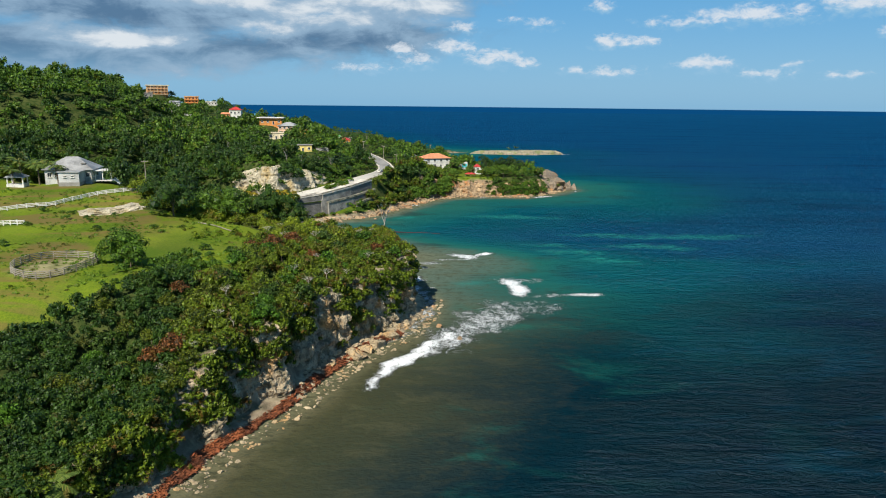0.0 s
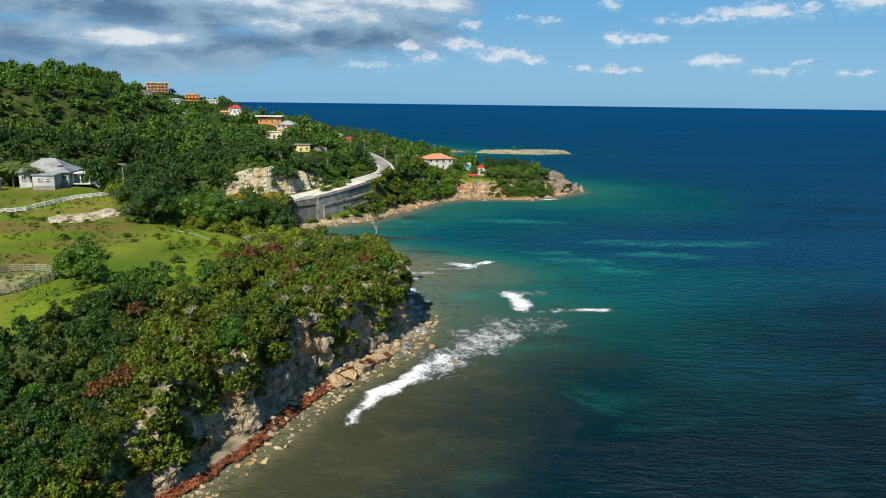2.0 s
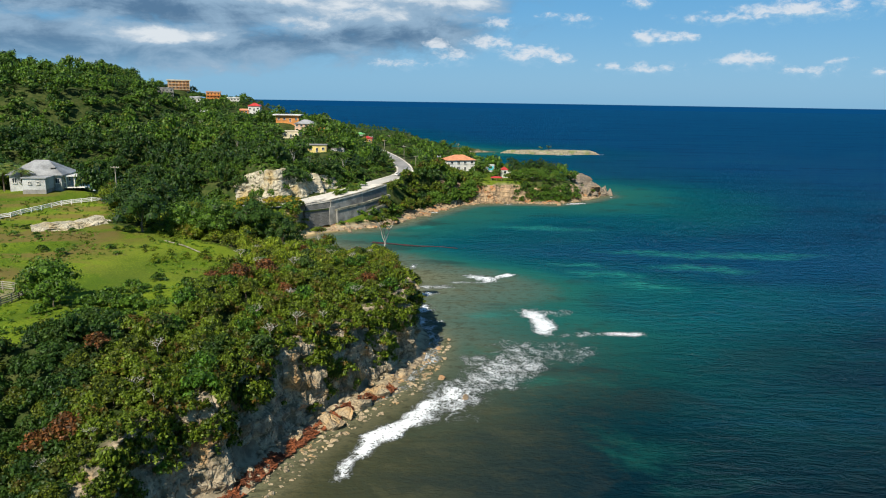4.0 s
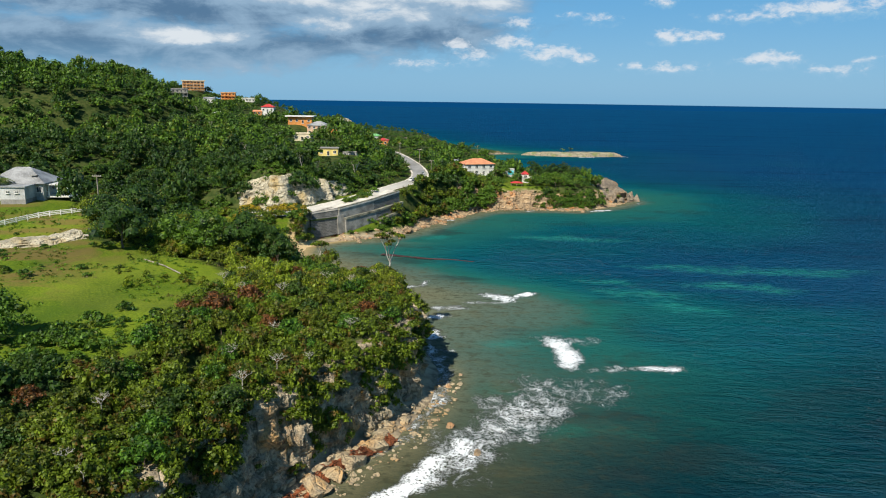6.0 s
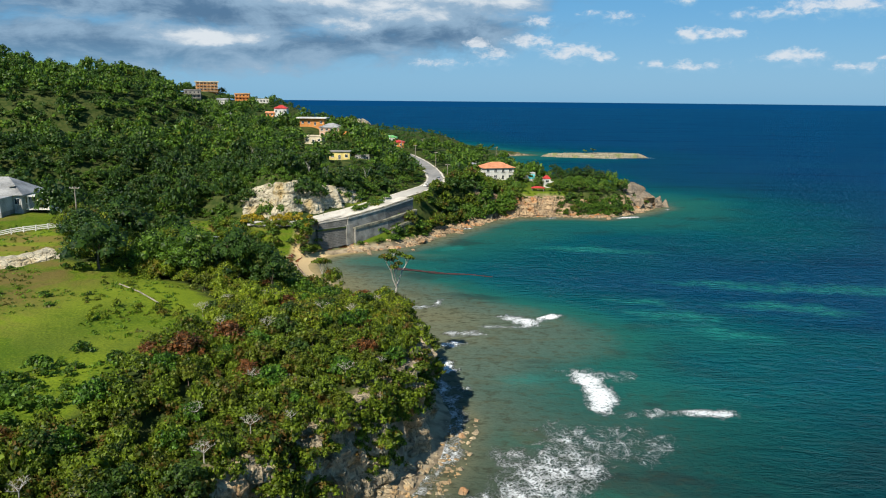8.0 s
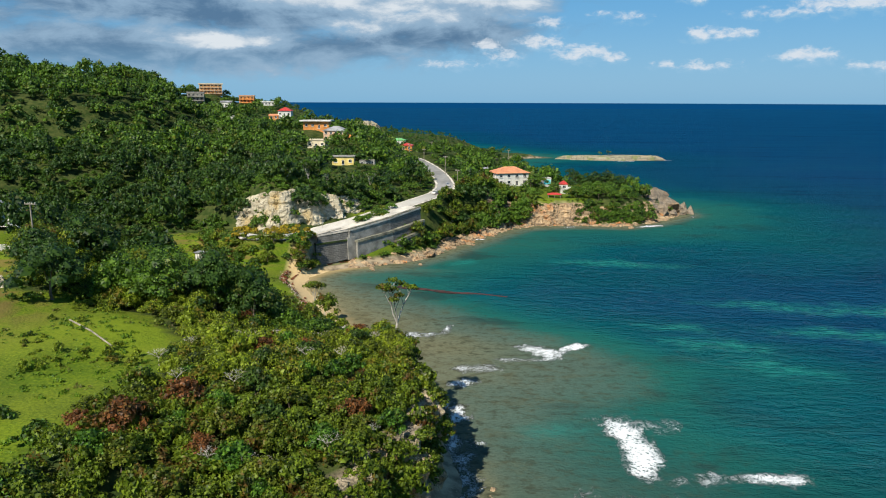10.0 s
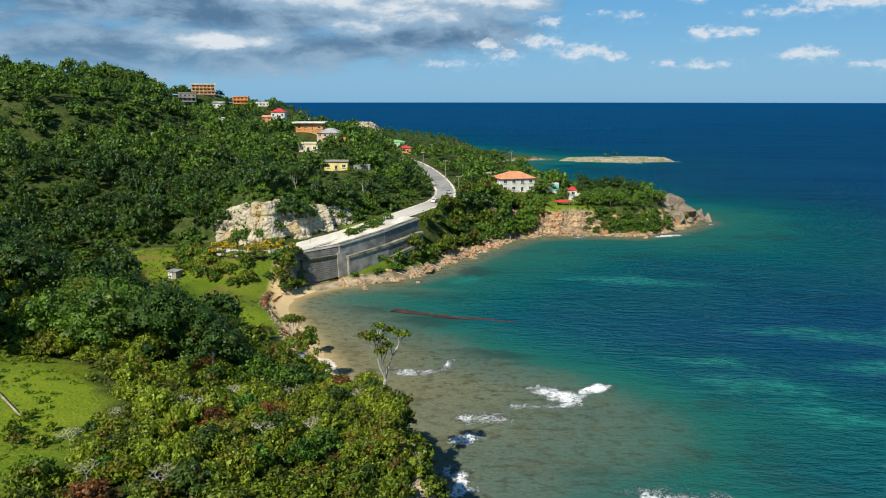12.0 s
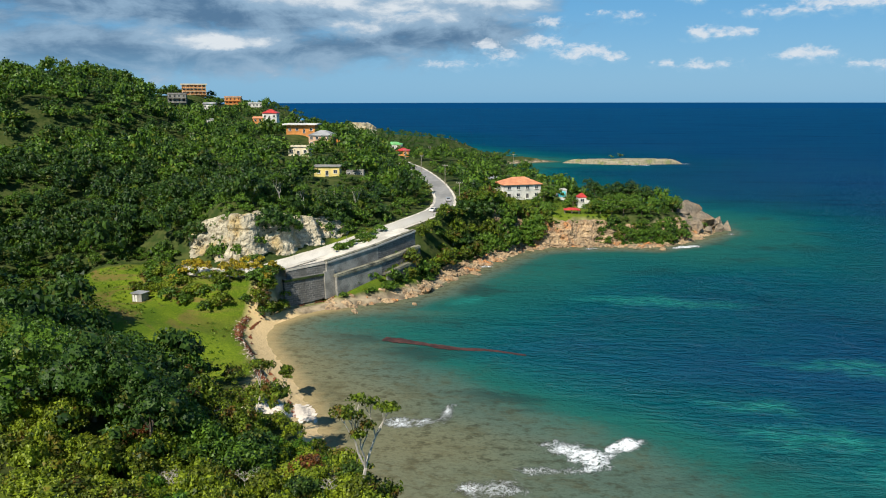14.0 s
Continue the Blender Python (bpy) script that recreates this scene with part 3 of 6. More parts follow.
# foam on the water: x, y, radius along x, radius along y, turn, strength
FOAM = [(-8, 137, 2.7, 21, -26, 1.05), (1, 150, 8, 17, -28, 0.46), (10, 164, 10, 19, -22, 0.44), (22, 176, 12, 9, -10, 0.34), (21, 195, 3.4, 11, 6, 0.95),
        (34, 188, 13, 3, 4, 0.40), (40, 190, 4.5, 1.8, 5, 0.85), (1, 236, 8, 2.4, 12, 0.55), (-9, 222, 3.5, 2, 0, 0.75)]
FOAM += [(-9, 206, 1.8, 7, 10, 0.8), (-6, 192, 2.0, 8, 0, 0.7), (15, 246, 4.2, 3.0, 20, 0.9), (7, 243, 7, 3.2, -25, 0.75), (-20, 251, 8, 2.6, 10, 0.48),
         (-5, 229, 7, 2.4, 5, 0.55), (-14, 257, 1.6, 2.4, 20, 0.85), (24, 206, 9, 4, -10, 0.36), (60, 413, 10, 2.4, 20, 0.7), (26, 407, 8, 1.4, 0, 0.55)]
FOAM += [(-14, 373, 5, 2.2, 55, 0.7), (-45, 1350, 40, 6, 0, 0.8), (-150, 1330, 40, 6, 0, 0.7), (-110, 1290, 30, 5, 0, 0.55), (100, 766, 34, 2.5, 8, 0.6),
         (142, 782, 5, 4, 0, 0.7), (86, 440, 6, 2, 50, 0.4)]


# sandy gaps in the reef: x, y, radius along x, radius along y, turn
GAPS = [(96, 283, 26, 4, 4), (120, 287, 12, 3, 6), (50, 251, 16, 4.5, -22), (38, 264, 9, 3, -15), (69, 286, 18, 5, -8), (33, 334, 26, 5, -4), (9, 204, 8, 4, 10), (106, 286, 22, 6, 0), (60, 238, 14, 3.5, -22), (80, 262, 18, 5, -15), (-20, 330, 9, 4, 30)]


def make_sea():
    xs = steps((-4800, -400, 200), (-400, -70, 15), (-70, 130, 2.2), (130, 400, 10), (400, 4800, 200))
    ys = steps((-1500, 60, 30), (60, 430, 2.2), (430, 900, 6), (900, 1500, 20), (1500, 4900, 200))
    X, Y = np.meshgrid(xs, ys)
    d = away(COAST, X, Y) * np.where(inside(LAND, X, Y), -1, 1)
    wob = wave_noise(X, Y, 60, 11, 3)
    north = Y - 249 + 0.5 * np.clip(X, -60, 40) + 5 * wob
    bay = smooth(198, 225, Y) * (1 - smooth(-10, 20, north)) * (1 - smooth(0, 42, X))
    out = d * (1 - 0.48 * bay) + 8 * wob
    depth = 0.02 + 0.13 * smooth(0, 34, out) + 0.20 * smooth(28, 72, out) + 0.25 * smooth(60, 150, out) + 0.25 * smooth(130, 270, out) + 0.2 * smooth(250, 800, out)
    depth = depth + 0.20 * smooth(0, 45, north) * smooth(1.5, 13, d)
    depth = depth + 0.11 * smooth(1, 9, d) * (1 - smooth(205, 240, Y))
    froth = np.zeros_like(X)
    bend_x, bend_y = 2.2 * wave_noise(X, Y, 9.0, 27, 3), 1.4 * wave_noise(X, Y, 7.0, 28, 3)
    for x, y, a, b, turn, much in FOAM:
        c, s = math.cos(radians(turn)), math.sin(radians(turn))
        dx, dy = X - x + bend_x, Y - y + bend_y
        u, v = (dx * c + dy * s) / a, (-dx * s + dy * c) / b
        froth = np.maximum(froth, much * (1 - smooth(0.35, 1.25, np.hypot(u, v) + 0.25 * wave_noise(X, Y, 5, 13, 2))))
    shore = np.where((d > -1) & (Y < 225), 0.42 * (1 - smooth(0.5, 3.0, d + 1.5 * wave_noise(X, Y, 6, 15, 2))), 0) * smooth(130, 150, Y)
    froth = np.maximum(froth, shore)
    sandy = np.where((Y > 222) & (Y < 318), 0.6 * (1 - smooth(0.3, 4.0, d)) + 0.08 * (1 - smooth(4.0, 30.0, d + 6 * wob)), 0)
    clear = np.zeros_like(X)
    for x, y, a, b, turn in GAPS:
        c, k = math.cos(radians(turn)), math.sin(radians(turn))
        dx, dy = X - x + 3 * bend_x, Y - y + 2 * bend_y
        clear = np.maximum(clear, 1 - smooth(0.2, 1.2, np.hypot((dx * c + dy * k) / a, (-dx * k + dy * c) / b)))
    # where the water colour is darkened as if a cloud stood over it
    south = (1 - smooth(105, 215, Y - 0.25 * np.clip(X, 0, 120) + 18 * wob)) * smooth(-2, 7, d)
    open_sea = smooth(20, 70, out)
    Z = (0.04 + 0.16 * open_sea) * wave_noise(0.35 * X + 0.1 * Y, Y - 0.18 * X, 7.5, 21, 2) * (np.abs(Y) < 900) + 0.35 * np.clip(froth - 0.5, 0, 1)
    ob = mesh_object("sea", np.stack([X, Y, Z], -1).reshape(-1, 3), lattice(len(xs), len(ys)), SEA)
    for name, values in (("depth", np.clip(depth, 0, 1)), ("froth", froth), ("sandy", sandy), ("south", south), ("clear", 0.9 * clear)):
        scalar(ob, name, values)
    tagged(ob, "deep blue sea, teal and brownish over the reef", "sea", kind="structure")


make_ground()
make_sea()


# ---- plants ----
GOLDEN = (1 + 5 ** 0.5) / 2
KNOB = np.array([(0, s, t * GOLDEN) for s in (-1, 1) for t in (-1, 1)] + [(s, t * GOLDEN, 0) for s in (-1, 1) for t in (-1, 1)]
                + [(t * GOLDEN, 0, s) for s in (-1, 1) for t in (-1, 1)]) / math.hypot(1, GOLDEN)
KNOB_FACES = [f for f in ((i, j, k) for i in range(12) for j in range(i + 1, 12) for k in range(j + 1, 12))
              if max(np.linalg.norm(KNOB[a] - KNOB[b]) for a, b in ((f[0], f[1]), (f[1], f[2]), (f[0], f[2]))) < 1.1 and KNOB[list(f)].mean(0)[2] > -0.05]


def crown_leaves(seed, radius, tall, leaves, leaf, lumps=6, base=0.25):
    """Corner points of many small leaf faces, laid over the dense twig lumps of a crown that stands on z = 0."""
    rng = np.random.RandomState(seed)
    centres = [(0, 0, tall * 0.55, radius * 0.45)]
    for k in range(lumps + 3):
        a = 2.399 * k + rng.rand() * 0.6
        r = radius * math.sqrt((k + 0.6) / (lumps + 3)) * (0.72 + 0.2 * rng.rand())
        up = tall * (base + (0.80 - base) * (1 - (r / radius) ** 2) + 0.16 * (rng.rand() - 0.4))
        centres.append((r * math.cos(a), r * math.sin(a), up, radius * (0.19 + 0.17 * rng.rand())))
    centres = np.array(centres)
    squash = min(1.0, tall * 0.75 / radius)
    knobs = []
    for x, y, z, r in centres:
        points = KNOB * r * 0.64 * (1, 1, squash) * (0.78 + 0.44 * rng.rand(12, 1)) + (x, y, z)
        knobs += [points[list(f)] for f in KNOB_FACES]
    pick = rng.choice(len(centres), leaves, p=centres[:, 3] ** 2 / (centres[:, 3] ** 2).sum())
    way = rng.normal(size=(leaves, 3))
    way[:, 2] = np.abs(way[:, 2]) * 1.15 - 0.30
    way /= np.linalg.norm(way, axis=1)[:, None]
    spot = centres[pick, :3] + way * (centres[pick, 3] * (0.70 + 0.52 * rng.rand(leaves)))[:, None] * (1, 1, squash)
    spot[:, 2] = np.clip(spot[:, 2], 0.1 * tall, tall)
    face = way + 0.42 * rng.normal(size=(leaves, 3))
    face /= np.linalg.norm(face, axis=1)[:, None]
    side = np.cross(face, rng.normal(size=(leaves, 3)))
    side /= np.linalg.norm(side, axis=1)[:, None]
    along = np.cross(face, side)
    size = (leaf * (0.6 + 0.8 * rng.rand(leaves)))[:, None]
    blades = np.stack([spot - along * size * 0.62 - side * size * 0.28, spot + side * size * 0.62 + face * size * 0.18, spot + along * size * 0.66 - side * size * 0.25], 1)
    return np.concatenate([np.array(knobs), blades]).astype(np.float32)


def scatter(x0, x1, y0, y1, gap, seed):
    rng = np.random.RandomState(seed)
    gx, gy = np.meshgrid(np.arange(x0, x1, gap), np.arange(y0, y1, gap * 0.9))
    gx[1::2] += gap / 2
    pts = np.stack([gx, gy], -1).reshape(-1, 2)
    return pts + rng.uniform(-0.42, 0.42, pts.shape) * gap


CLEARINGS = []
VIEWS = []


def growth(x, y):
    """How high plants grow: low in front of the houses and on the windy headland."""
    k = np.ones(np.shape(x))
    for a, b, w in VIEWS:
        t = (b - y) / (b - 100.0)
        mid = a + (0 - a) * t
        k = np.where((np.abs(x - mid) < w) & (y < b) & (y > b - 42), 0.38, k)
    k = np.where((np.abs(x + 2) < 12) & (y > 415) & (y < 442), np.minimum(k, 0.45), k)
    k = np.where((y > 204) & (y < 222) & (x > -31), np.minimum(k, 0.8), k)
    k = np.where((y > 480) & (y < 740) & (x > -80), np.minimum(k, 0.72), k)
    return np.where((y > 405) & (y < 620) & (x > 22), np.minimum(k, 0.7), k)


def wooded(x, y):
    """Where scrub and trees stand."""
    d = away(COAST, x, y)
    ok = inside(LAND, x, y) & (x > -0.64 * (y + 15) - 18)
    wob = 2.5 * wave_noise(x, y, 7.0, 31, 2)
    ok &= ~inside(MEADOW, x + wob, y + wob) & ~inside(LAWN, x + 0.6 * wob, y)
    ok &= road_near(x, y)[0] > 7.5
    ok &= ~((y > 222) & (y < 322) & (d < np.where((y > 252) & (y < 304), 11, 8) + 0.5 * wob))
    for a, b, r in CLEARINGS:
        ok &= np.hypot(x - a, y - b) > r
    return ok, d


def planted(pts, templates, mat, name, label, scales, seed, tilt=0.12, ground=None):
    """One mesh of many crowns, each a turned and scaled template."""
    rng = np.random.RandomState(seed)
    ground = ground_height(pts[:, 0], pts[:, 1]) if ground is None else ground
    which = rng.randint(0, len(templates), len(pts))
    parts = []
    for (x, y), z, w, g in zip(pts, ground, which, growth(pts[:, 0], pts[:, 1])):
        s = g * rng.uniform(*scales)
        a = rng.rand() * 2 * math.pi
        c, k = math.cos(a) * s, math.sin(a) * s
        turn = np.array([[c, k, 0], [-k, c, 0], [rng.uniform(-tilt, tilt), rng.uniform(-tilt, tilt), s * rng.uniform(0.65, 1.45)]], np.float32)
        parts.append(templates[w] @ turn + np.array((x, y, z - 0.3), np.float32))
    quads = np.concatenate(parts)
    k = quads.shape[1]
    ob = mesh_object(name, quads.reshape(-1, 3), np.arange(len(quads) * k).reshape(-1, k), mat, False)
    return tagged(ob, label, "woods", kind="stuff")


class Shape:
    """Corners and faces of one mesh, gathered piece by piece."""

    def __init__(self):
        self.v, self.f = [], []

    def hull(self, points, faces):
        n = len(self.v)
        self.v += [tuple(p) for p in points]
        self.f += [tuple(n + i for i in face) for face in faces]
        return self

    def box(self, centre, size, turn=0.0, taper=1.0):
        c, s = math.cos(turn), math.sin(turn)
        pts = []
        for z in (-0.5, 0.5):
            k = 1.0 if z < 0 else taper
            for x, y in ((-0.5, -0.5), (0.5, -0.5), (0.5, 0.5), (-0.5, 0.5)):
                a, b = x * size[0] * k, y * size[1] * k
                pts.append((centre[0] + a * c - b * s, centre[1] + a * s + b * c, centre[2] + z * size[2]))
        return self.hull(pts, [(3, 2, 1, 0), (4, 5, 6, 7), (0, 1, 5, 4), (1, 2, 6, 5), (2, 3, 7, 6), (3, 0, 4, 7)])

    def tube(self, points, radii, sides=6):
        points = [Vector(p) for p in points]
        rings = []
        for i, p in enumerate(points):
            way = (points[min(i + 1, len(points) - 1)] - points[max(i - 1, 0)]).normalized()
            a = way.orthogonal().normalized()
            b = way.cross(a)
            rings += [p + radii[i] * (math.cos(t) * a + math.sin(t) * b) for t in (2 * math.pi * k / sides for k in range(sides))]
        faces = [(i * sides + k, i * sides + (k + 1) % sides, (i + 1) * sides + (k + 1) % sides, (i + 1) * sides + k)
                 for i in range(len(points) - 1) for k in range(sides)]
        faces += [tuple(range(sides))[::-1], tuple(range(len(rings) - sides, len(rings)))]
        return self.hull(rings, faces)

    def mesh(self, name, mat, rounded=False):
        data = bpy.data.meshes.new(name)
        data.from_pydata(self.v, [], self.f)
        data.materials.append(mat)
        if rounded:
            data.polygons.foreach_set("use_smooth", [True] * len(data.polygons))
        data.update()
        return data


def thing(name, place, label, category, group="", turn=0.0, size=1.0):
    ob = new(name)
    ob.empty_display_size = 0.3
    ob.matrix_basis = Matrix.LocRotScale(place, Euler((0, 0, turn)), (size, size, size))
    return tagged(ob, label, category, group)


def part(name, shape, mat, parent, label="", at=None, rounded=False):
    """One mesh under a thing or a part."""
    data = shape if isinstance(shape, bpy.types.Mesh) else shape.mesh(name, mat, rounded)
    ob = new(name, data)
    ob.parent = parent
    if at is not None:
        ob.location = at
    return tagged(ob, label)


def leaf_mesh(name, leaves, mat):
    ob = mesh_object(name, leaves.reshape(-1, 3), np.arange(len(leaves) * 3).reshape(-1, 3), mat, False)
    data = ob.data
    bpy.data.objects.remove(ob)
    return data


# ---- rock faces ----
def offset_line(line, inland, spacing):
    """Points along a polyline every so many metres, moved to its left, with the unit vectors to its right."""
    line = np.asarray(line, float)
    run = np.r_[0, np.cumsum(np.hypot(*np.diff(line, axis=0).T))]
    s = np.arange(0, run[-1], spacing)
    x, y = np.interp(s, run, line[:, 0]), np.interp(s, run, line[:, 1])
    k = max(3, int(8 / spacing)) | 1
    pad = lambda v: np.convolve(np.pad(v, k // 2, mode="edge"), np.ones(k) / k, mode="valid")
    x, y = pad(x), pad(y)
    tx, ty = np.gradient(x), np.gradient(y)
    n = np.hypot(tx, ty)
    right = np.stack([ty / n, -tx / n], -1)
    return np.stack([x, y], -1) - right * inland, right, s


def rock_face(name, line, inland, lean, foot, crest, mat, label, seed, rough=1.0, rows=18, spacing=0.7, bands=1.0):
    """A rough standing face along a line: foot and crest give heights from plan points."""
    base, right, s = offset_line(line, inland, spacing)
    n = len(base)
    low, high = foot(base), crest(base - right * (lean + 2.0))
    v = np.r_[np.linspace(0, 1, rows), 1.0, 0.97]
    push = np.r_[np.linspace(0, 1, rows) ** 1.3 * lean, lean + 1.6, lean + 3.5]
    V, S = np.meshgrid(v, s, indexing="ij")
    ledge = V * 16 + 1.6 * wave_noise(S, V * 2, 9.0, seed + 7, 2)
    out = 1.7 * wave_noise(S, V * 2.2 + seed, 6.0, seed, 2) + 0.7 * np.abs(wave_noise(S, V * 14, 3.1, seed + 1, 3)) + 0.55 * bands * wave_noise(S * 0.25, ledge, 1.5, seed + 2, 3) - 0.45 * np.maximum(0, wave_noise(S, ledge * 0.25, 1.1, seed + 3, 3)) + 0.25 * wave_noise(S * 1.3, V * 22, 0.8, seed + 4, 2)
    out = rough * out * np.where(np.arange(len(v)) < rows, 1, 0.2)[:, None]
    xy = base[None] - right[None] * push[:, None, None] + right[None] * out[..., None]
    z = low[None] + (high - low)[None] * V + rough * 0.3 * wave_noise(S, V * 20, 1.5, seed + 5, 2)
    ob = mesh_object(name, np.concatenate([xy, z[..., None]], -1).reshape(-1, 3), lattice(n, len(v)), mat, False)
    tagged(ob, label, "rock face", kind="structure")
    return xy, z


def shore_foot(p):
    return np.full(len(p), -0.6)


def land_top(p):
    return ground_height(p[:, 0], p[:, 1])


CLIFF_LINE = [c for c in COAST_NEAR if 30 < c[1] < 232]
HEAD_LINE = [c for c in COAST_FAR if 384 < c[1] < 450]
face_xy, face_z = rock_face("cliff", CLIFF_LINE, 3.7, 2.4, shore_foot, land_top, CLIFF_ROCK, "pale limestone sea cliff stained grey and ochre", 51, 1.25, 30, 0.45)
head_xy, head_z = rock_face("headland_cliff", HEAD_LINE, 2.5, 5.0, shore_foot, lambda p: land_top(p) * 0.92, HEAD_ROCK, "orange and tan eroded rock of the headland", 61, 1.5, 22, 0.5, 0.15)
CUT_LINE = [(-112, 341), (-100, 331), (-89, 323.5), (-81, 320.5), (-73, 326), (-65, 339), (-55, 357)]
CUT_TOP = np.array([(-53, 15.5), (-60, 17.5), (-68, 20.5), (-78, 24.5), (-88, 23.5), (-98, 19), (-110, 13)])
rock_face("road_cut", [(x, y) for x, y in CUT_LINE], 0.0, 5.0, lambda p: np.interp(p[:, 0], [-106, -76, -53], [8.0, 10.0, 13.6]),
          lambda p: np.interp(p[:, 0], CUT_TOP[::-1, 0], CUT_TOP[::-1, 1]), CUT_ROCK, "pale limestone road cutting with ledges", 71, 1.1, 18)


# ---- plants as things ----
def limbs(seed, tall, spread, forks=3, levels=2, thick=0.12, lean=(0, 0)):
    """A tapered trunk with forked limbs, and the ends of its twigs."""
    rng = random.Random(seed)
    shape, tips = Shape(), []

    def grow(start, way, length, r, level):
        mid = start + way * length * 0.5 + Vector((rng.uniform(-1, 1), rng.uniform(-1, 1), 0)) * length * 0.07
        end = start + way * length
        shape.tube([start, mid, end], [r, r * 0.8, r * 0.55], 5)
        if level == 0:
            tips.append(end)
            return
        for k in range(forks):
            a = 2 * math.pi * (k + rng.random() * 0.8) / forks
            turn = Vector((math.cos(a) * spread, math.sin(a) * spread, 0.35 + 0.5 * rng.random()))
            grow(end, (way * 0.8 + turn).normalized(), length * rng.uniform(0.55, 0.8), r * 0.52, level - 1)

    grow(Vector((0, 0, -0.3)), Vector((lean[0], lean[1], 1)).normalized(), tall * 0.45, thick, levels)
    return shape, tips


def make_shrubs():
    """Single bushes along the edge of the bluff."""
    kinds = [("leaf_olive", (0.014, 0.030, 0.003), (0.159, 0.195, 0.016), (0.13, 0.06, 0.02), "olive green broad-leaved bush on the bluff"),
             ("leaf_fresh", (0.012, 0.042, 0.005), (0.107, 0.227, 0.018), (0.11, 0.14, 0.02), "fresh green leafy bush on the bluff"),
             ("leaf_deep", (0.007, 0.024, 0.004), (0.078, 0.137, 0.018), (0.09, 0.06, 0.02), "dark green dense bush on the bluff"),
             ("leaf_rust", (0.030, 0.022, 0.008), (0.273, 0.104, 0.031), (0.16, 0.12, 0.03), "rust-brown withering bush on the bluff")]
    models = []
    for k, (name, dark, light, accent, label) in enumerate(kinds):
        mat = foliage(name, dark, light, accent, 3.0, 0.05)
        for v in range(2):
            crown = leaf_mesh("crown", crown_leaves(80 + 3 * k + v, 2.2, 3.0, 760, 0.23, 9, 0.08), mat)
            stem = limbs(90 + k, 2.0, 0.7, 3, 1, 0.09)[0].mesh("stem", BARK)
            models.append((crown, stem, label))
    pts = scatter(-62, 0, 84, 222, 5.6, 71)
    ok, d = wooded(*pts.T)
    pts = pts[ok & (d > 5.2)][:270]
    rng = random.Random(5)
    for x, y in pts:
        kind = rng.choices(range(4), (5, 3, 3, 1.5))[0]
        crown, stem, label = models[kind * 2 + rng.randrange(2)]
        bush = thing("shrub", (x, y, height_at(x, y) + 0.25), label, "bush", "bushes on the bluff", rng.uniform(0, 6.28), rng.uniform(0.7, 1.35))
        part("crown", crown, None, bush)
        part("stem", stem, None, bush)


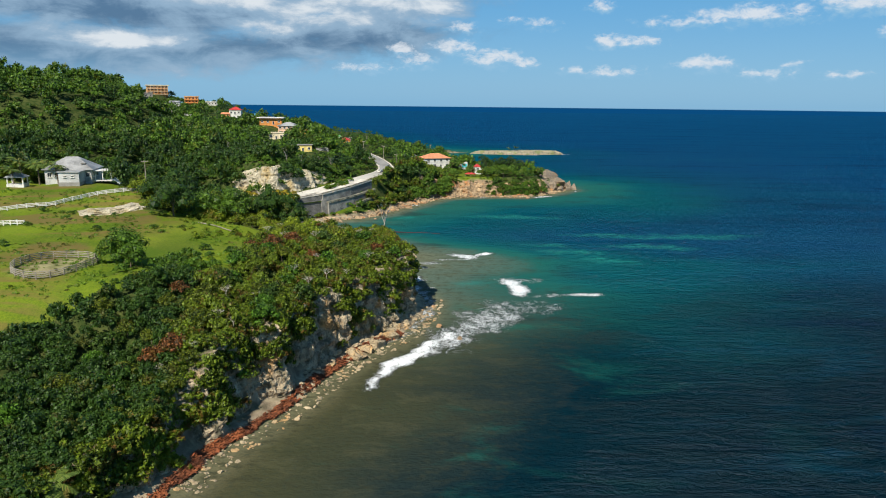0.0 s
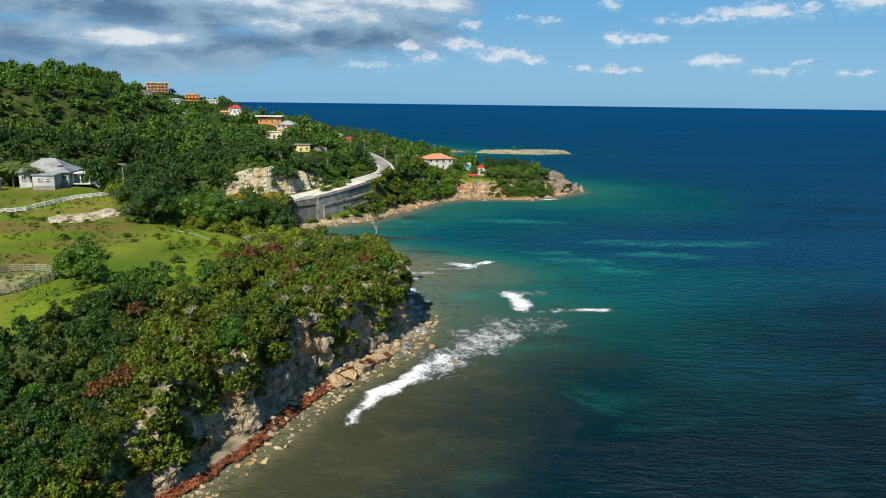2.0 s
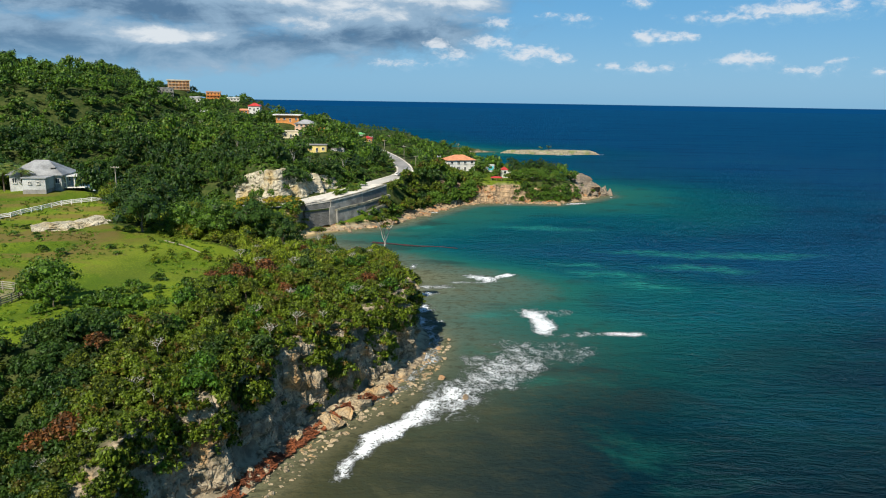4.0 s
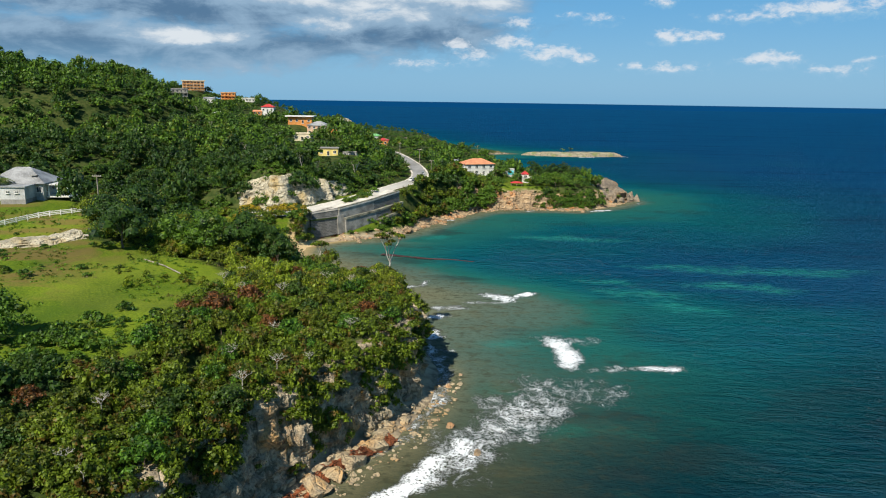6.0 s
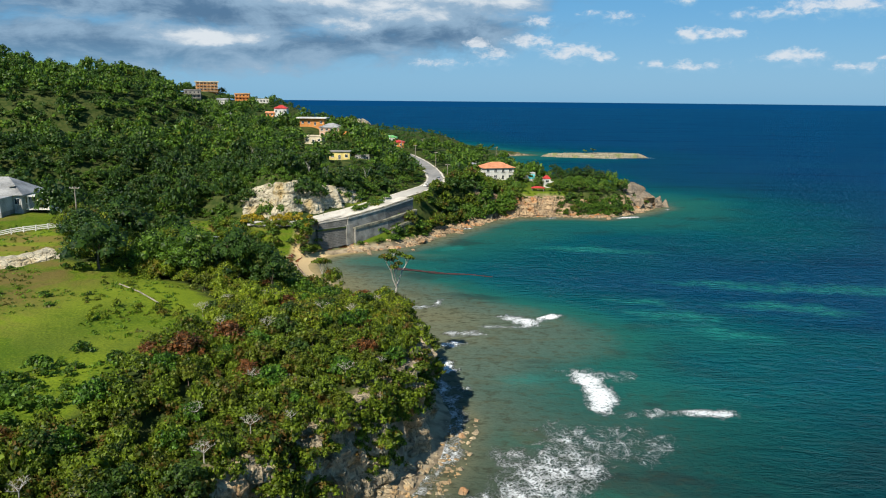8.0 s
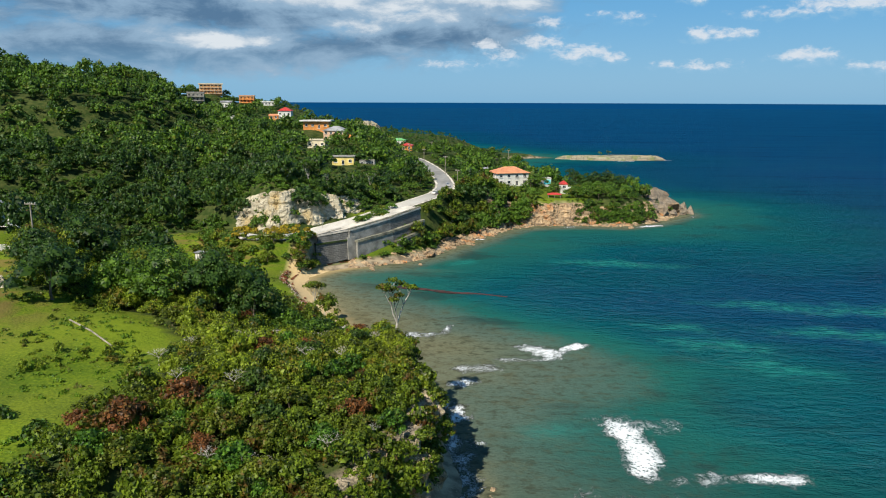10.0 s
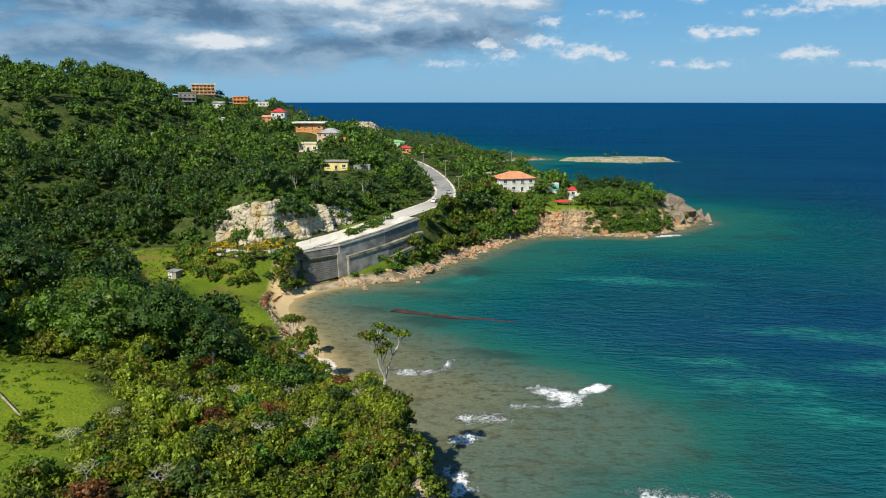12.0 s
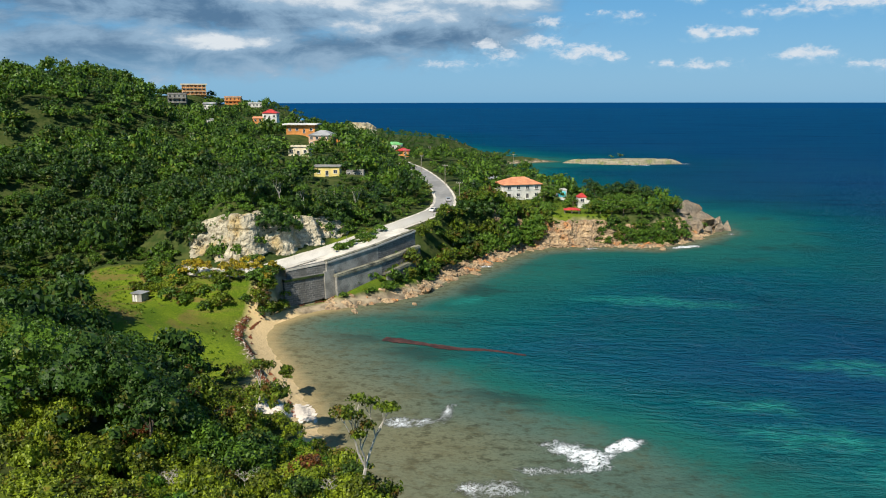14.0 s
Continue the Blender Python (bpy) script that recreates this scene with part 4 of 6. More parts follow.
def make_woods():
    scrub = [crown_leaves(s, 2.3, 2.9, 520, 0.26, 8, 0.1) for s in range(6)]
    fine_scrub = [crown_leaves(70 + s, 2.3, 2.9, 660, 0.225, 9, 0.1) for s in range(6)]
    wood = [crown_leaves(20 + s, 3.4, 5.2, 250, 0.48, 6, 0.2) for s in range(8)]
    far = [crown_leaves(40 + s, 5.0, 7.4, 190, 0.76, 5, 0.2) for s in range(8)]
    big = [crown_leaves(60 + s, 4.8, 8.0, 450, 0.56, 10, 0.2) for s in range(6)]
    pts = scatter(-140, 0, 56, 228, 3.1, 1)
    ok, d = wooded(*pts.T)
    # southern scrub takes the darker leaf colour partly to stand in for cloud shade
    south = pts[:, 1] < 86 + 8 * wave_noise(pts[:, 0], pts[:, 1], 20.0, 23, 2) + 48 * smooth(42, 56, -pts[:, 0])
    planted(pts[ok & (d > 4.6) & south], scrub, LEAF_DEEP, "gully_scrub", "dark broad-leaved thicket in the gully, leaf colour deepened as under cloud shade", (0.7, 1.3), 22)
    north = pts[:, 1] > 172 + 10 * wave_noise(pts[:, 0], pts[:, 1], 16.0, 24, 2)
    planted(pts[ok & (d > 4.6) & north], fine_scrub, LEAF_NORTH, "bluff_scrub", "yellow-green leafy scrub towards the beach", (0.7, 1.25), 25)
    planted(pts[ok & (d > 4.6) & ~south & ~north], scrub, LEAF_SCRUB, "scrub", "dense broad-leaved coastal scrub with some reddish bushes", (0.7, 1.2), 2)
    # bushes that cling to the cliff
    rng = np.random.RandomState(8)
    i, j = rng.randint(4, 28, 1150), rng.randint(0, face_xy.shape[1], 1150)
    spots = np.concatenate([face_xy[i, j], face_z[i, j][:, None]], -1)
    keep = wave_noise(spots[:, 1], spots[:, 2] * 1.2, 8.0, 81, 2) + 1.9 * (i / 28 - 0.57) > np.where(spots[:, 1] < 88, -0.9, -0.15)
    keep &= ~((spots[:, 1] > 118) & (spots[:, 1] < 132) & (i < 16)) & (spots[:, 1] > 64)
    hanging = [crown_leaves(10 + s, 1.5, 2.1, 210, 0.26, 3, 0.1) for s in range(5)]
    planted(spots[keep][:, :2], hanging, LEAF_SCRUB, "cliff_scrub", "bushes and creepers hanging on the cliff", (0.8, 1.6), 9, 0.3, spots[keep][:, 2] - 0.6)
    # a thick fringe over the cliff's rim
    edge = []
    for row in (28, 30, 31):
        for col in range(row % 3, face_xy.shape[1], 4):
            edge.append((*face_xy[row, col], face_z[row, col]))
    edge = np.array(edge)
    edge = edge[(edge[:, 1] > 64) & (wave_noise(edge[:, 1], edge[:, 2], 5.0, 85, 2) > -0.75)]
    planted(edge[:, :2], hanging, LEAF_SCRUB, "rim_scrub", "dense scrub spilling over the cliff's rim", (0.6, 1.25), 11, 0.3, edge[:, 2] - 0.7)
    i, j = rng.randint(2, 22, 560), rng.randint(0, head_xy.shape[1], 560)
    spots = np.concatenate([head_xy[i, j], head_z[i, j][:, None]], -1)
    open_rock = (spots[:, 0] > 6) & (spots[:, 0] < 27)
    spots = spots[(wave_noise(spots[:, 0], spots[:, 2] * 1.5, 11.0, 83, 2) + 1.2 * (i / 20 - 0.55) > np.where(open_rock, 0.5, -0.7)) & (spots[:, 0] < 60)]
    planted(spots[:, :2], hanging, LEAF_WOOD, "headland_scrub", "bushes on the headland's rocks", (1.0, 2.1), 10, 0.3, spots[:, 2] - 0.5)
    near_wood = [crown_leaves(30 + s, 3.4, 5.2, 580, 0.32, 9, 0.15) for s in range(5)]
    pts = scatter(-200, -20, 224, 300, 5.0, 33)
    ok, d = wooded(*pts.T)
    planted(pts[ok & (d > 9.5)], near_wood, LEAF_SCRUB, "thicket", "rounded olive-green trees behind the beach", (0.55, 1.15), 34)
    # rank weeds where the meadow gives way to scrub
    pts = scatter(-84, -40, 172, 208, 2.2, 35)
    ok = inside(MEADOW, *pts.T) & (wave_noise(*pts.T, 9.0, 36, 2) + 0.03 * (pts[:, 1] - 188) > 0.3)
    planted(pts[ok], hanging, LEAF_NORTH, "weeds", "rank fresh green weeds at the meadow's end", (0.3, 0.75), 37)
    pts = scatter(-240, 80, 228, 456, 5.0, 3)
    ok, d = wooded(*pts.T)
    ok &= ((pts[:, 1] < 420) | (pts[:, 0] > -24)) & (pts[:, 1] > 297)
    planted(pts[ok & (d > np.where(pts[:, 1] > 335, 3.6, 7))], wood, LEAF_WOOD, "woodland", "mixed green woodland on the lower slopes", (0.45, 0.95), 4)
    pts = scatter(-240, 60, 228, 420, 10.0, 13)
    ok, d = wooded(*pts.T)
    planted(pts[ok & (d > np.where(pts[:, 1] < 312, 20, 10)) & (road_near(*pts.T)[0] > 10)], big, LEAF_DEEP, "woodland_trees", "taller dark trees standing out of the woodland", (0.75, 1.35), 14)
    pts = scatter(-34, 10, 343, 428, 5.6, 27)
    ok, d = wooded(*pts.T)
    ok = inside(LAND, *pts.T) & (d > 4.6) & (road_near(*pts.T)[0] > 7) & (np.hypot(pts[:, 0] + 1, pts[:, 1] - 436) > 14)
    planted(pts[ok], [t * (0.8, 0.8, 0.8) for t in big], LEAF_SCRUB, "shore_trees", "dense olive-green trees between road and bay", (0.7, 1.15), 28)
    pts = scatter(-480, 90, 420, 900, 9.3, 5)
    ok, d = wooded(*pts.T)
    ok &= (pts[:, 1] > 454) | (pts[:, 0] < -24)
    ok &= (pts[:, 0] > -345) | (pts[:, 1] < 640)
    low = (pts[:, 1] > 620) & (pts[:, 0] > -230)
    planted(pts[ok & (d > 4) & ~low], far, LEAF_FAR, "hill_forest", "dense dark green forest on the hillside", (0.5, 1.0), 6)
    planted(pts[ok & (d > 14) & low], [crown_leaves(48 + s, 5.0, 6.6, 60, 0.8, 0, 0.2) for s in range(5)], LEAF_FAR, "shore_forest", "low wind-cut forest towards the far shore", (0.5, 0.85), 7)
    pts = scatter(-480, 90, 420, 800, 13.0, 15)
    ok, d = wooded(*pts.T)
    ok &= ((pts[:, 0] > -345) | (pts[:, 1] < 640)) & ((pts[:, 1] < 620) | (pts[:, 0] < -230))
    planted(pts[ok & (d > 9)], far, LEAF_WOOD, "hill_trees", "taller bright green trees rising from the forest", (0.95, 1.5), 16)
    # low growth on road banks, above the cutting and in front of the houses
    low_bush = [crown_leaves(130 + s, 1.9, 1.7, 80, 0.46, 1, 0.05) for s in range(6)]
    pts = scatter(-340, 40, 300, 800, 4.5, 51)
    x, y = pts.T
    gap = road_near(x, y)[0]
    near_cut = away(CUT_LINE, x, y)
    ok = inside(LAND, x, y) & (away(COAST, x, y) > 7) & ~inside(LAWN, x, y) & (gap > 6.2)
    ok &= (near_cut > 4.0) & ~((gap < near_cut) & (near_cut < 14) & (y < 345))
    ok &= ((growth(x, y) < 0.5) & (y > 395)) | ((gap < 15) & (y < 460)) | (near_cut < 17)
    for a, b, r in CLEARINGS:
        ok &= np.hypot(x - a, y - b) > 0.72 * r
    planted(pts[ok], low_bush, LEAF_WOOD, "undergrowth", "low mixed bushes on banks and slopes", (0.7, 1.3), 52)
    # tufts in the meadow and on the lawn
    tuft = [crown_leaves(110 + s, 0.8, 0.5, 26, 0.26, 3, 0.0)[-26:] for s in range(4)]
    pts = np.concatenate([scatter(-150, -36, 104, 226, 1.9, 17), scatter(-146, -50, 254, 330, 2.1, 18)])
    ok = (inside(MEADOW, *pts.T) | inside(LAWN, *pts.T)) & (wave_noise(*pts.T, 12.0, 19, 2) > -0.25)
    planted(pts[ok], tuft, LEAF_GRASS, "grass_tufts", "rough green grass tufts in meadow and lawn", (0.5, 1.3), 18)


CLEARINGS += [(-306, 784, 15), (-271, 790, 12), (-251, 796, 10), (-306, 750, 12), (-270, 736, 9), (-224, 636, 7), (-181, 634, 9), (-174, 675, 8), (-126, 528, 13),
              (-114, 516, 12), (-108, 466, 9), (-84, 426, 8), (-74, 432, 5), (-99, 672, 9), (-79, 594, 7), (-1, 436, 12), (18, 424, 7), (14, 450, 5), (23, 436, 5),
              (30, 438, 6), (-100, 303, 4), (-124, 236, 15), (-135, 226, 6), (-19, 486, 6), (-20, 452, 6)]
VIEWS += [(-306, 782, 13), (-271, 788, 10), (-251, 794, 9), (-306, 748, 10), (-270, 734, 7), (-224, 634, 6), (-181, 632, 8), (-189, 632, 6), (-174, 674, 7),
          (-126, 526, 13), (-114, 514, 11), (-99, 516, 7), (-108, 466, 9), (-84, 424, 9), (-73, 430, 7), (-99, 672, 9), (-79, 594, 7), (18, 423, 8), (15, 450, 6), (24, 437, 6)]
make_shrubs()
make_woods()

WHITE = plain("white_paint", (0.66, 0.64, 0.58), 0.6, 0, 0.12, 1.2)
CREAM = plain("cream_plaster", (0.66, 0.56, 0.38), 0.75, 0, 0.10, 1.2)
ORANGE = plain("orange_plaster", (0.62, 0.25, 0.06), 0.75, 0, 0.12, 1.2)
PINK = plain("pink_plaster", (0.66, 0.42, 0.28), 0.75, 0, 0.10, 1.2)
YELLOW = plain("yellow_plaster", (0.70, 0.55, 0.18), 0.75, 0, 0.12, 1.2)
CONCRETE = plain("grey_concrete", (0.26, 0.25, 0.22), 0.85, 0, 0.2, 1.0, 0.02)
TERRACOTTA = plain("terracotta_tiles", (0.62, 0.25, 0.12), 0.75, 0, 0.12, 2.0, 0.03)
RED_SHEET = plain("red_roof_sheet", (0.52, 0.05, 0.04), 0.5, 0.1, 0.15, 2.0)
GREY_SHEET = plain("weathered_roof_sheet", (0.34, 0.34, 0.33), 0.55, 0.2, 0.22, 1.0)
GREEN_SHEET = plain("green_roof_sheet", (0.18, 0.50, 0.16), 0.5, 0.1, 0.1, 2.0)
BLUE_SHEET = plain("blue_roof_sheet", (0.06, 0.30, 0.58), 0.5, 0.1, 0.1, 2.0)
TURQUOISE = plain("turquoise_panel", (0.10, 0.55, 0.60), 0.5, 0, 0.1, 2.0)
RUST_RED = plain("red_brown_rail", (0.36, 0.09, 0.06), 0.6, 0, 0.15, 2.0)
GLASS = plain("dark_window_glass", (0.03, 0.04, 0.05), 0.08, 0, 0.1, 1.0)
WOOD = plain("weathered_timber", (0.29, 0.255, 0.20), 0.85, 0, 0.22, 3.0, 0.02)
RUBBER = plain("tyre_rubber", (0.02, 0.02, 0.02), 0.8)
SILVER = plain("silver_car_paint", (0.62, 0.63, 0.64), 0.25, 0.4, 0.04)
DARK_PAINT = plain("dark_car_paint", (0.05, 0.06, 0.07), 0.25, 0.3, 0.04)
WEED = plain("rust_red_seaweed", (0.23, 0.066, 0.020), 0.85, 0, 0.3, 1.5, 0.05)
FLOATING = plain("floating_seaweed", (0.070, 0.026, 0.020), 0.85, 0, 0.3, 1.5, 0.05)
DRIFT = plain("bleached_rubble", (0.50, 0.41, 0.31), 0.85, 0, 0.2, 2.0, 0.03)
WHITEWASH = plain("grey_whitewash", (0.46, 0.46, 0.44), 0.75, 0, 0.2, 0.8, 0.01)
WHITE_SAND = plain("white_coral_sand", (0.78, 0.68, 0.56), 0.9, 0, 0.12, 1.0, 0.02)
VERGE = plain("pale_limestone_verge", (0.62, 0.57, 0.48), 0.9, 0, 0.14, 0.7, 0.04)


def masonry():
    m, n, shader, place = material("dark_stone_masonry")
    bricks = n.add("ShaderNodeTexBrick")
    along_wall = n.add("ShaderNodeMapping")
    n.put(place, along_wall.inputs[0])
    along_wall.inputs["Rotation"].default_value = (0, 0, radians(-52))
    upright = n.add("ShaderNodeMapping")
    n.put(along_wall.outputs[0], upright.inputs[0])
    upright.inputs["Rotation"].default_value = (radians(90), 0, 0)
    n.put(upright.outputs[0], bricks.inputs["Vector"])
    bricks.inputs["Scale"].default_value = 1.0
    bricks.inputs["Brick Width"].default_value, bricks.inputs["Row Height"].default_value = 1.3, 0.6
    bricks.inputs["Mortar Size"].default_value = 0.05
    for socket, colour in zip(("Color1", "Color2", "Mortar"), ((0.085, 0.084, 0.080), (0.155, 0.150, 0.140), (0.230, 0.222, 0.200))):
        bricks.inputs[socket].default_value = (*colour, 1)
    stain = n.ramp(n.noise(n.scaled(place, 0.3, 0.3, 0.08), 1.0, 5.0), 0.42, 0.66, 0.0, 0.7)
    n.put(n.mix(stain, bricks.outputs["Color"], (0.090, 0.088, 0.078)), shader.inputs["Base Color"])
    shader.inputs["Roughness"].default_value = 0.9
    bump(n, shader, n.noise(place, 1.6, 5.0), 0.8, 0.2)
    return m


MASONRY = masonry()
FACING = plain("stained_cement_facing", (0.27, 0.26, 0.23), 0.9, 0, 0.25, 1.0, 0.05)
GRASSY = plain("grassy_bank", (0.05, 0.085, 0.012), 0.95, 0, 0.35, 1.5, 0.05)
LEDGE = plain("weedy_ledge", (0.22, 0.21, 0.15), 0.95, 0, 0.35, 1.2, 0.05)


# ---- road, verge and retaining walls ----
def ribbon(name, line, left, right, lift, mat, label, category, step=1.5):
    line = np.asarray(line, float)
    run = np.r_[0, np.cumsum(np.hypot(*np.diff(line[:, :2], axis=0).T))]
    s = np.arange(0, run[-1], step)
    p = np.stack([np.interp(s, run, line[:, k]) for k in range(3)], -1)
    k = 9
    p[:, :2] = np.stack([np.convolve(np.pad(p[:, c], k // 2, mode="edge"), np.ones(k) / k, mode="valid") for c in (0, 1)], -1)
    t = np.gradient(p[:, :2], axis=0)
    t /= np.hypot(*t.T)[:, None]
    across = np.stack([t[:, 1], -t[:, 0]], -1)
    cols = np.linspace(-left, right, 5)
    xy = p[None, :, :2] + across[None] * (cols[:, None] + 0.0)[..., None]
    edge = 0.25 * wave_noise(s[None], cols[:, None] * 5, 4.0, 33, 2) * np.array([1, 0, 0, 0, 1])[:, None]
    xy = xy + across[None] * edge[..., None]
    z = np.repeat(p[None, :, 2], 5, 0) + lift
    ob = mesh_object(name, np.concatenate([xy, z[..., None]], -1).reshape(-1, 3), lattice(len(s), 5)[:, ::-1], mat)
    return tagged(ob, label, category, kind="structure")


ribbon("verge", ROAD, 4.6, 4.6, -0.06, VERGE, "pale crushed limestone verge along the road", "verge")
def dusty_road():
    """Asphalt that lies white with limestone dust along the lower stretch."""
    m, n, shader, place = material("dusty_road")
    split = n.add("ShaderNodeSeparateXYZ")
    n.put(place, split.inputs[0])
    patch = n.noise(n.scaled(place, 0.12, 0.05, 1), 1.0, 6.0, 0.65)
    fine = n.noise(place, 3.0, 4.0, 0.7)
    dust = n.ramp(n.math("ADD", n.math("ADD", split.outputs[1], n.math("MULTIPLY", patch, 60.0)), n.math("MULTIPLY", fine, 12.0)), 385.0, 445.0, 1.0, 0.0)
    worn = n.mix(n.ramp(patch, 0.35, 0.65), (0.19, 0.185, 0.175), (0.31, 0.30, 0.28))
    white = n.mix(n.ramp(n.math("ADD", n.math("MULTIPLY", patch, 0.6), n.math("MULTIPLY", fine, 0.4)), 0.38, 0.62), (0.46, 0.43, 0.37), (0.66, 0.62, 0.54))
    n.put(n.mix(dust, worn, white), shader.inputs["Base Color"])
    shader.inputs["Roughness"].default_value = 0.92
    bump(n, shader, fine, 0.5, 0.03)
    return m


ASPHALT = dusty_road()
ribbon("road", ROAD, 3.6, 3.5, 0.02, ASPHALT, "dusty grey winding coast road", "road")


def wall_strip(name, a, b, top_a, top_b, low_a, low_b, thick, mat, label, cap=None, fill=0.0, fill_mat=None):
    """A standing wall from a to b with sloping top, leaning back a little."""
    a, b = Vector((*a, 0)), Vector((*b, 0))
    way = (b - a).normalized()
    back = Vector((-way.y, way.x, 0)) * thick
    wall = thing(name, (a.x, a.y, low_a), label, "retaining wall", "terraced retaining walls")
    length, count = (b - a).length, max(1, round((b - a).length / 6))
    for k in range(count):
        shape = Shape()
        u, v = k / count, (k + 1) / count - 0.02 / length
        pts = []
        for w in (u, v):
            p = a.lerp(b, w) - a
            low, top = low_a + (low_b - low_a) * w - low_a, top_a + (top_b - top_a) * w - low_a
            lean = back.normalized() * 0.06 * (top - low)
            pts += [p + Vector((0, 0, low - 1)), p + back + Vector((0, 0, low - 1)), p + back + lean + Vector((0, 0, top)), p + lean + Vector((0, 0, top))]
        shape.hull(pts, [(3, 2, 1, 0), (4, 5, 6, 7), (0, 4, 7, 3), (1, 2, 6, 5), (3, 7, 6, 2), (0, 1, 5, 4)])
        part("wall_panel", shape, mat, wall)
    if fill:
        pts = []
        for w in (0, 1):
            p = a.lerp(b, w) - a + Vector((0, 0, top_a + (top_b - top_a) * w - low_a - 0.12))
            q = p + back.normalized() * fill
            pts += [p, q, q - Vector((0, 0, 0.5)), p - Vector((0, 0, 0.5))]
        part("terrace", Shape().hull(pts, [(0, 1, 2, 3), (7, 6, 5, 4), (0, 4, 5, 1), (1, 5, 6, 2), (3, 2, 6, 7), (0, 3, 7, 4)]), fill_mat, wall, "level ground behind the wall")
    if cap:
        shape = Shape()
        for w in (0, 1):
            p = a.lerp(b, w) - a + Vector((0, 0, top_a + (top_b - top_a) * w - low_a)) + back.normalized() * 0.06 * (top_a - low_a)
            shape.v += [tuple(p - back * 0.15), tuple(p + back * 1.15), tuple(p + back * 1.15 + Vector((0, 0, 0.2))), tuple(p - back * 0.15 + Vector((0, 0, 0.2)))]
        shape.f += [(3, 2, 1, 0), (4, 5, 6, 7), (0, 4, 7, 3), (1, 2, 6, 5), (3, 7, 6, 2), (0, 1, 5, 4)]
        part("coping", shape, cap, wall, "pale concrete coping")
    return wall


wall_strip("retaining_wall", (-64.5, 313.5), (-56, 321.5), 8.8, 9.0, 2.2, 3.0, 1.2, MASONRY, "tall dark stone retaining wall above the beach", None, 2.6, GRASSY)
wall_strip("retaining_wall", (-64.5, 315.2), (-55.4, 322.6), 11.4, 12.2, 8.6, 8.8, 0.8, MASONRY, "set-back upper tier of dark stone below the road", None, 5.0, VERGE)
wall_strip("retaining_wall", (-55.6, 321.2), (-53.4, 323.6), 9.4, 9.6, 2.8, 3.2, 1.4, CONCRETE, "pale concrete buttress between stone walls")
wall_strip("retaining_wall", (-55.2, 322.0), (-44, 338.2), 12.2, 13.9, 7.5, 9.0, 0.9, FACING, "grey upper retaining wall along the road edge", LEDGE, 6.5, VERGE)
wall_strip("retaining_wall", (-44, 338.2), (-35.2, 354), 13.9, 15.6, 8.5, 10.0, 0.9, MASONRY, "dark stone upper retaining wall along the road edge", LEDGE, 7.0, VERGE)
wall_strip("retaining_wall", (-52.6, 322.6), (-42.6, 336.0), 8.2, 9.4, 3.0, 4.5, 0.9, FACING, "middle terrace wall with grey facing", LEDGE, 2.4, LEDGE)
wall_strip("retaining_wall", (-42.6, 336.0), (-33.2, 351), 9.4, 11.2, 5.0, 7.0, 0.9, MASONRY, "middle terrace wall of dark stone", LEDGE, 2.6, LEDGE)
wall_strip("retaining_wall", (-40.5, 335.0), (-33.6, 345.5), 6.0, 8.0, 2.0, 4.0, 0.9, MASONRY, "lowest terrace wall of dark stone", LEDGE, 2.4, LEDGE)


# ---- houses ----
def roof_shape(kind, w, d, high, over):
    a, b = w / 2 + over, d / 2 + over
    shape = Shape()
    if kind == "flat":
        return shape.box((0, 0, high / 2), (2 * a, 2 * b, high))
    ridge = max(0.3, a - b) if kind == "hip" else a
    pts = [(-a, -b, 0), (a, -b, 0), (a, b, 0), (-a, b, 0), (-ridge, 0, high), (ridge, 0, high)]
    pts += [(-a, -b, -0.18), (a, -b, -0.18), (a, b, -0.18), (-a, b, -0.18)]
    return shape.hull(pts, [(0, 1, 5, 4), (1, 2, 5), (2, 3, 4, 5), (3, 0, 4), (9, 8, 7, 6), (6, 7, 1, 0), (7, 8, 2, 1), (8, 9, 3, 2), (9, 6, 0, 3)])


def opening(parent, name, x, y, z, w, h, turn, frame_mat):
    """A window or door set a little into the wall, with frame, pane and sill."""
    c, s = math.cos(turn), math.sin(turn)
    hole = part(name, Shape().box((0, 0, 0), (w, 0.14, h), turn), GLASS, parent, at=(x, y, z))
    rim = Shape()
    for u, v, a, b in ((-w / 2, 0, 0.10, h + 0.2), (w / 2, 0, 0.10, h + 0.2), (0, -h / 2, w, 0.10), (0, h / 2, w, 0.10), (0, 0, 0.06, h)):
        rim.box((u * c, u * s, v), (a, 0.24, b), turn)
    part("frame", rim, frame_mat, hole)
    part("sill", Shape().box((0.12 * s, -0.12 * c, -h / 2 - 0.1), (w + 0.3, 0.4, 0.1), turn), frame_mat, hole)


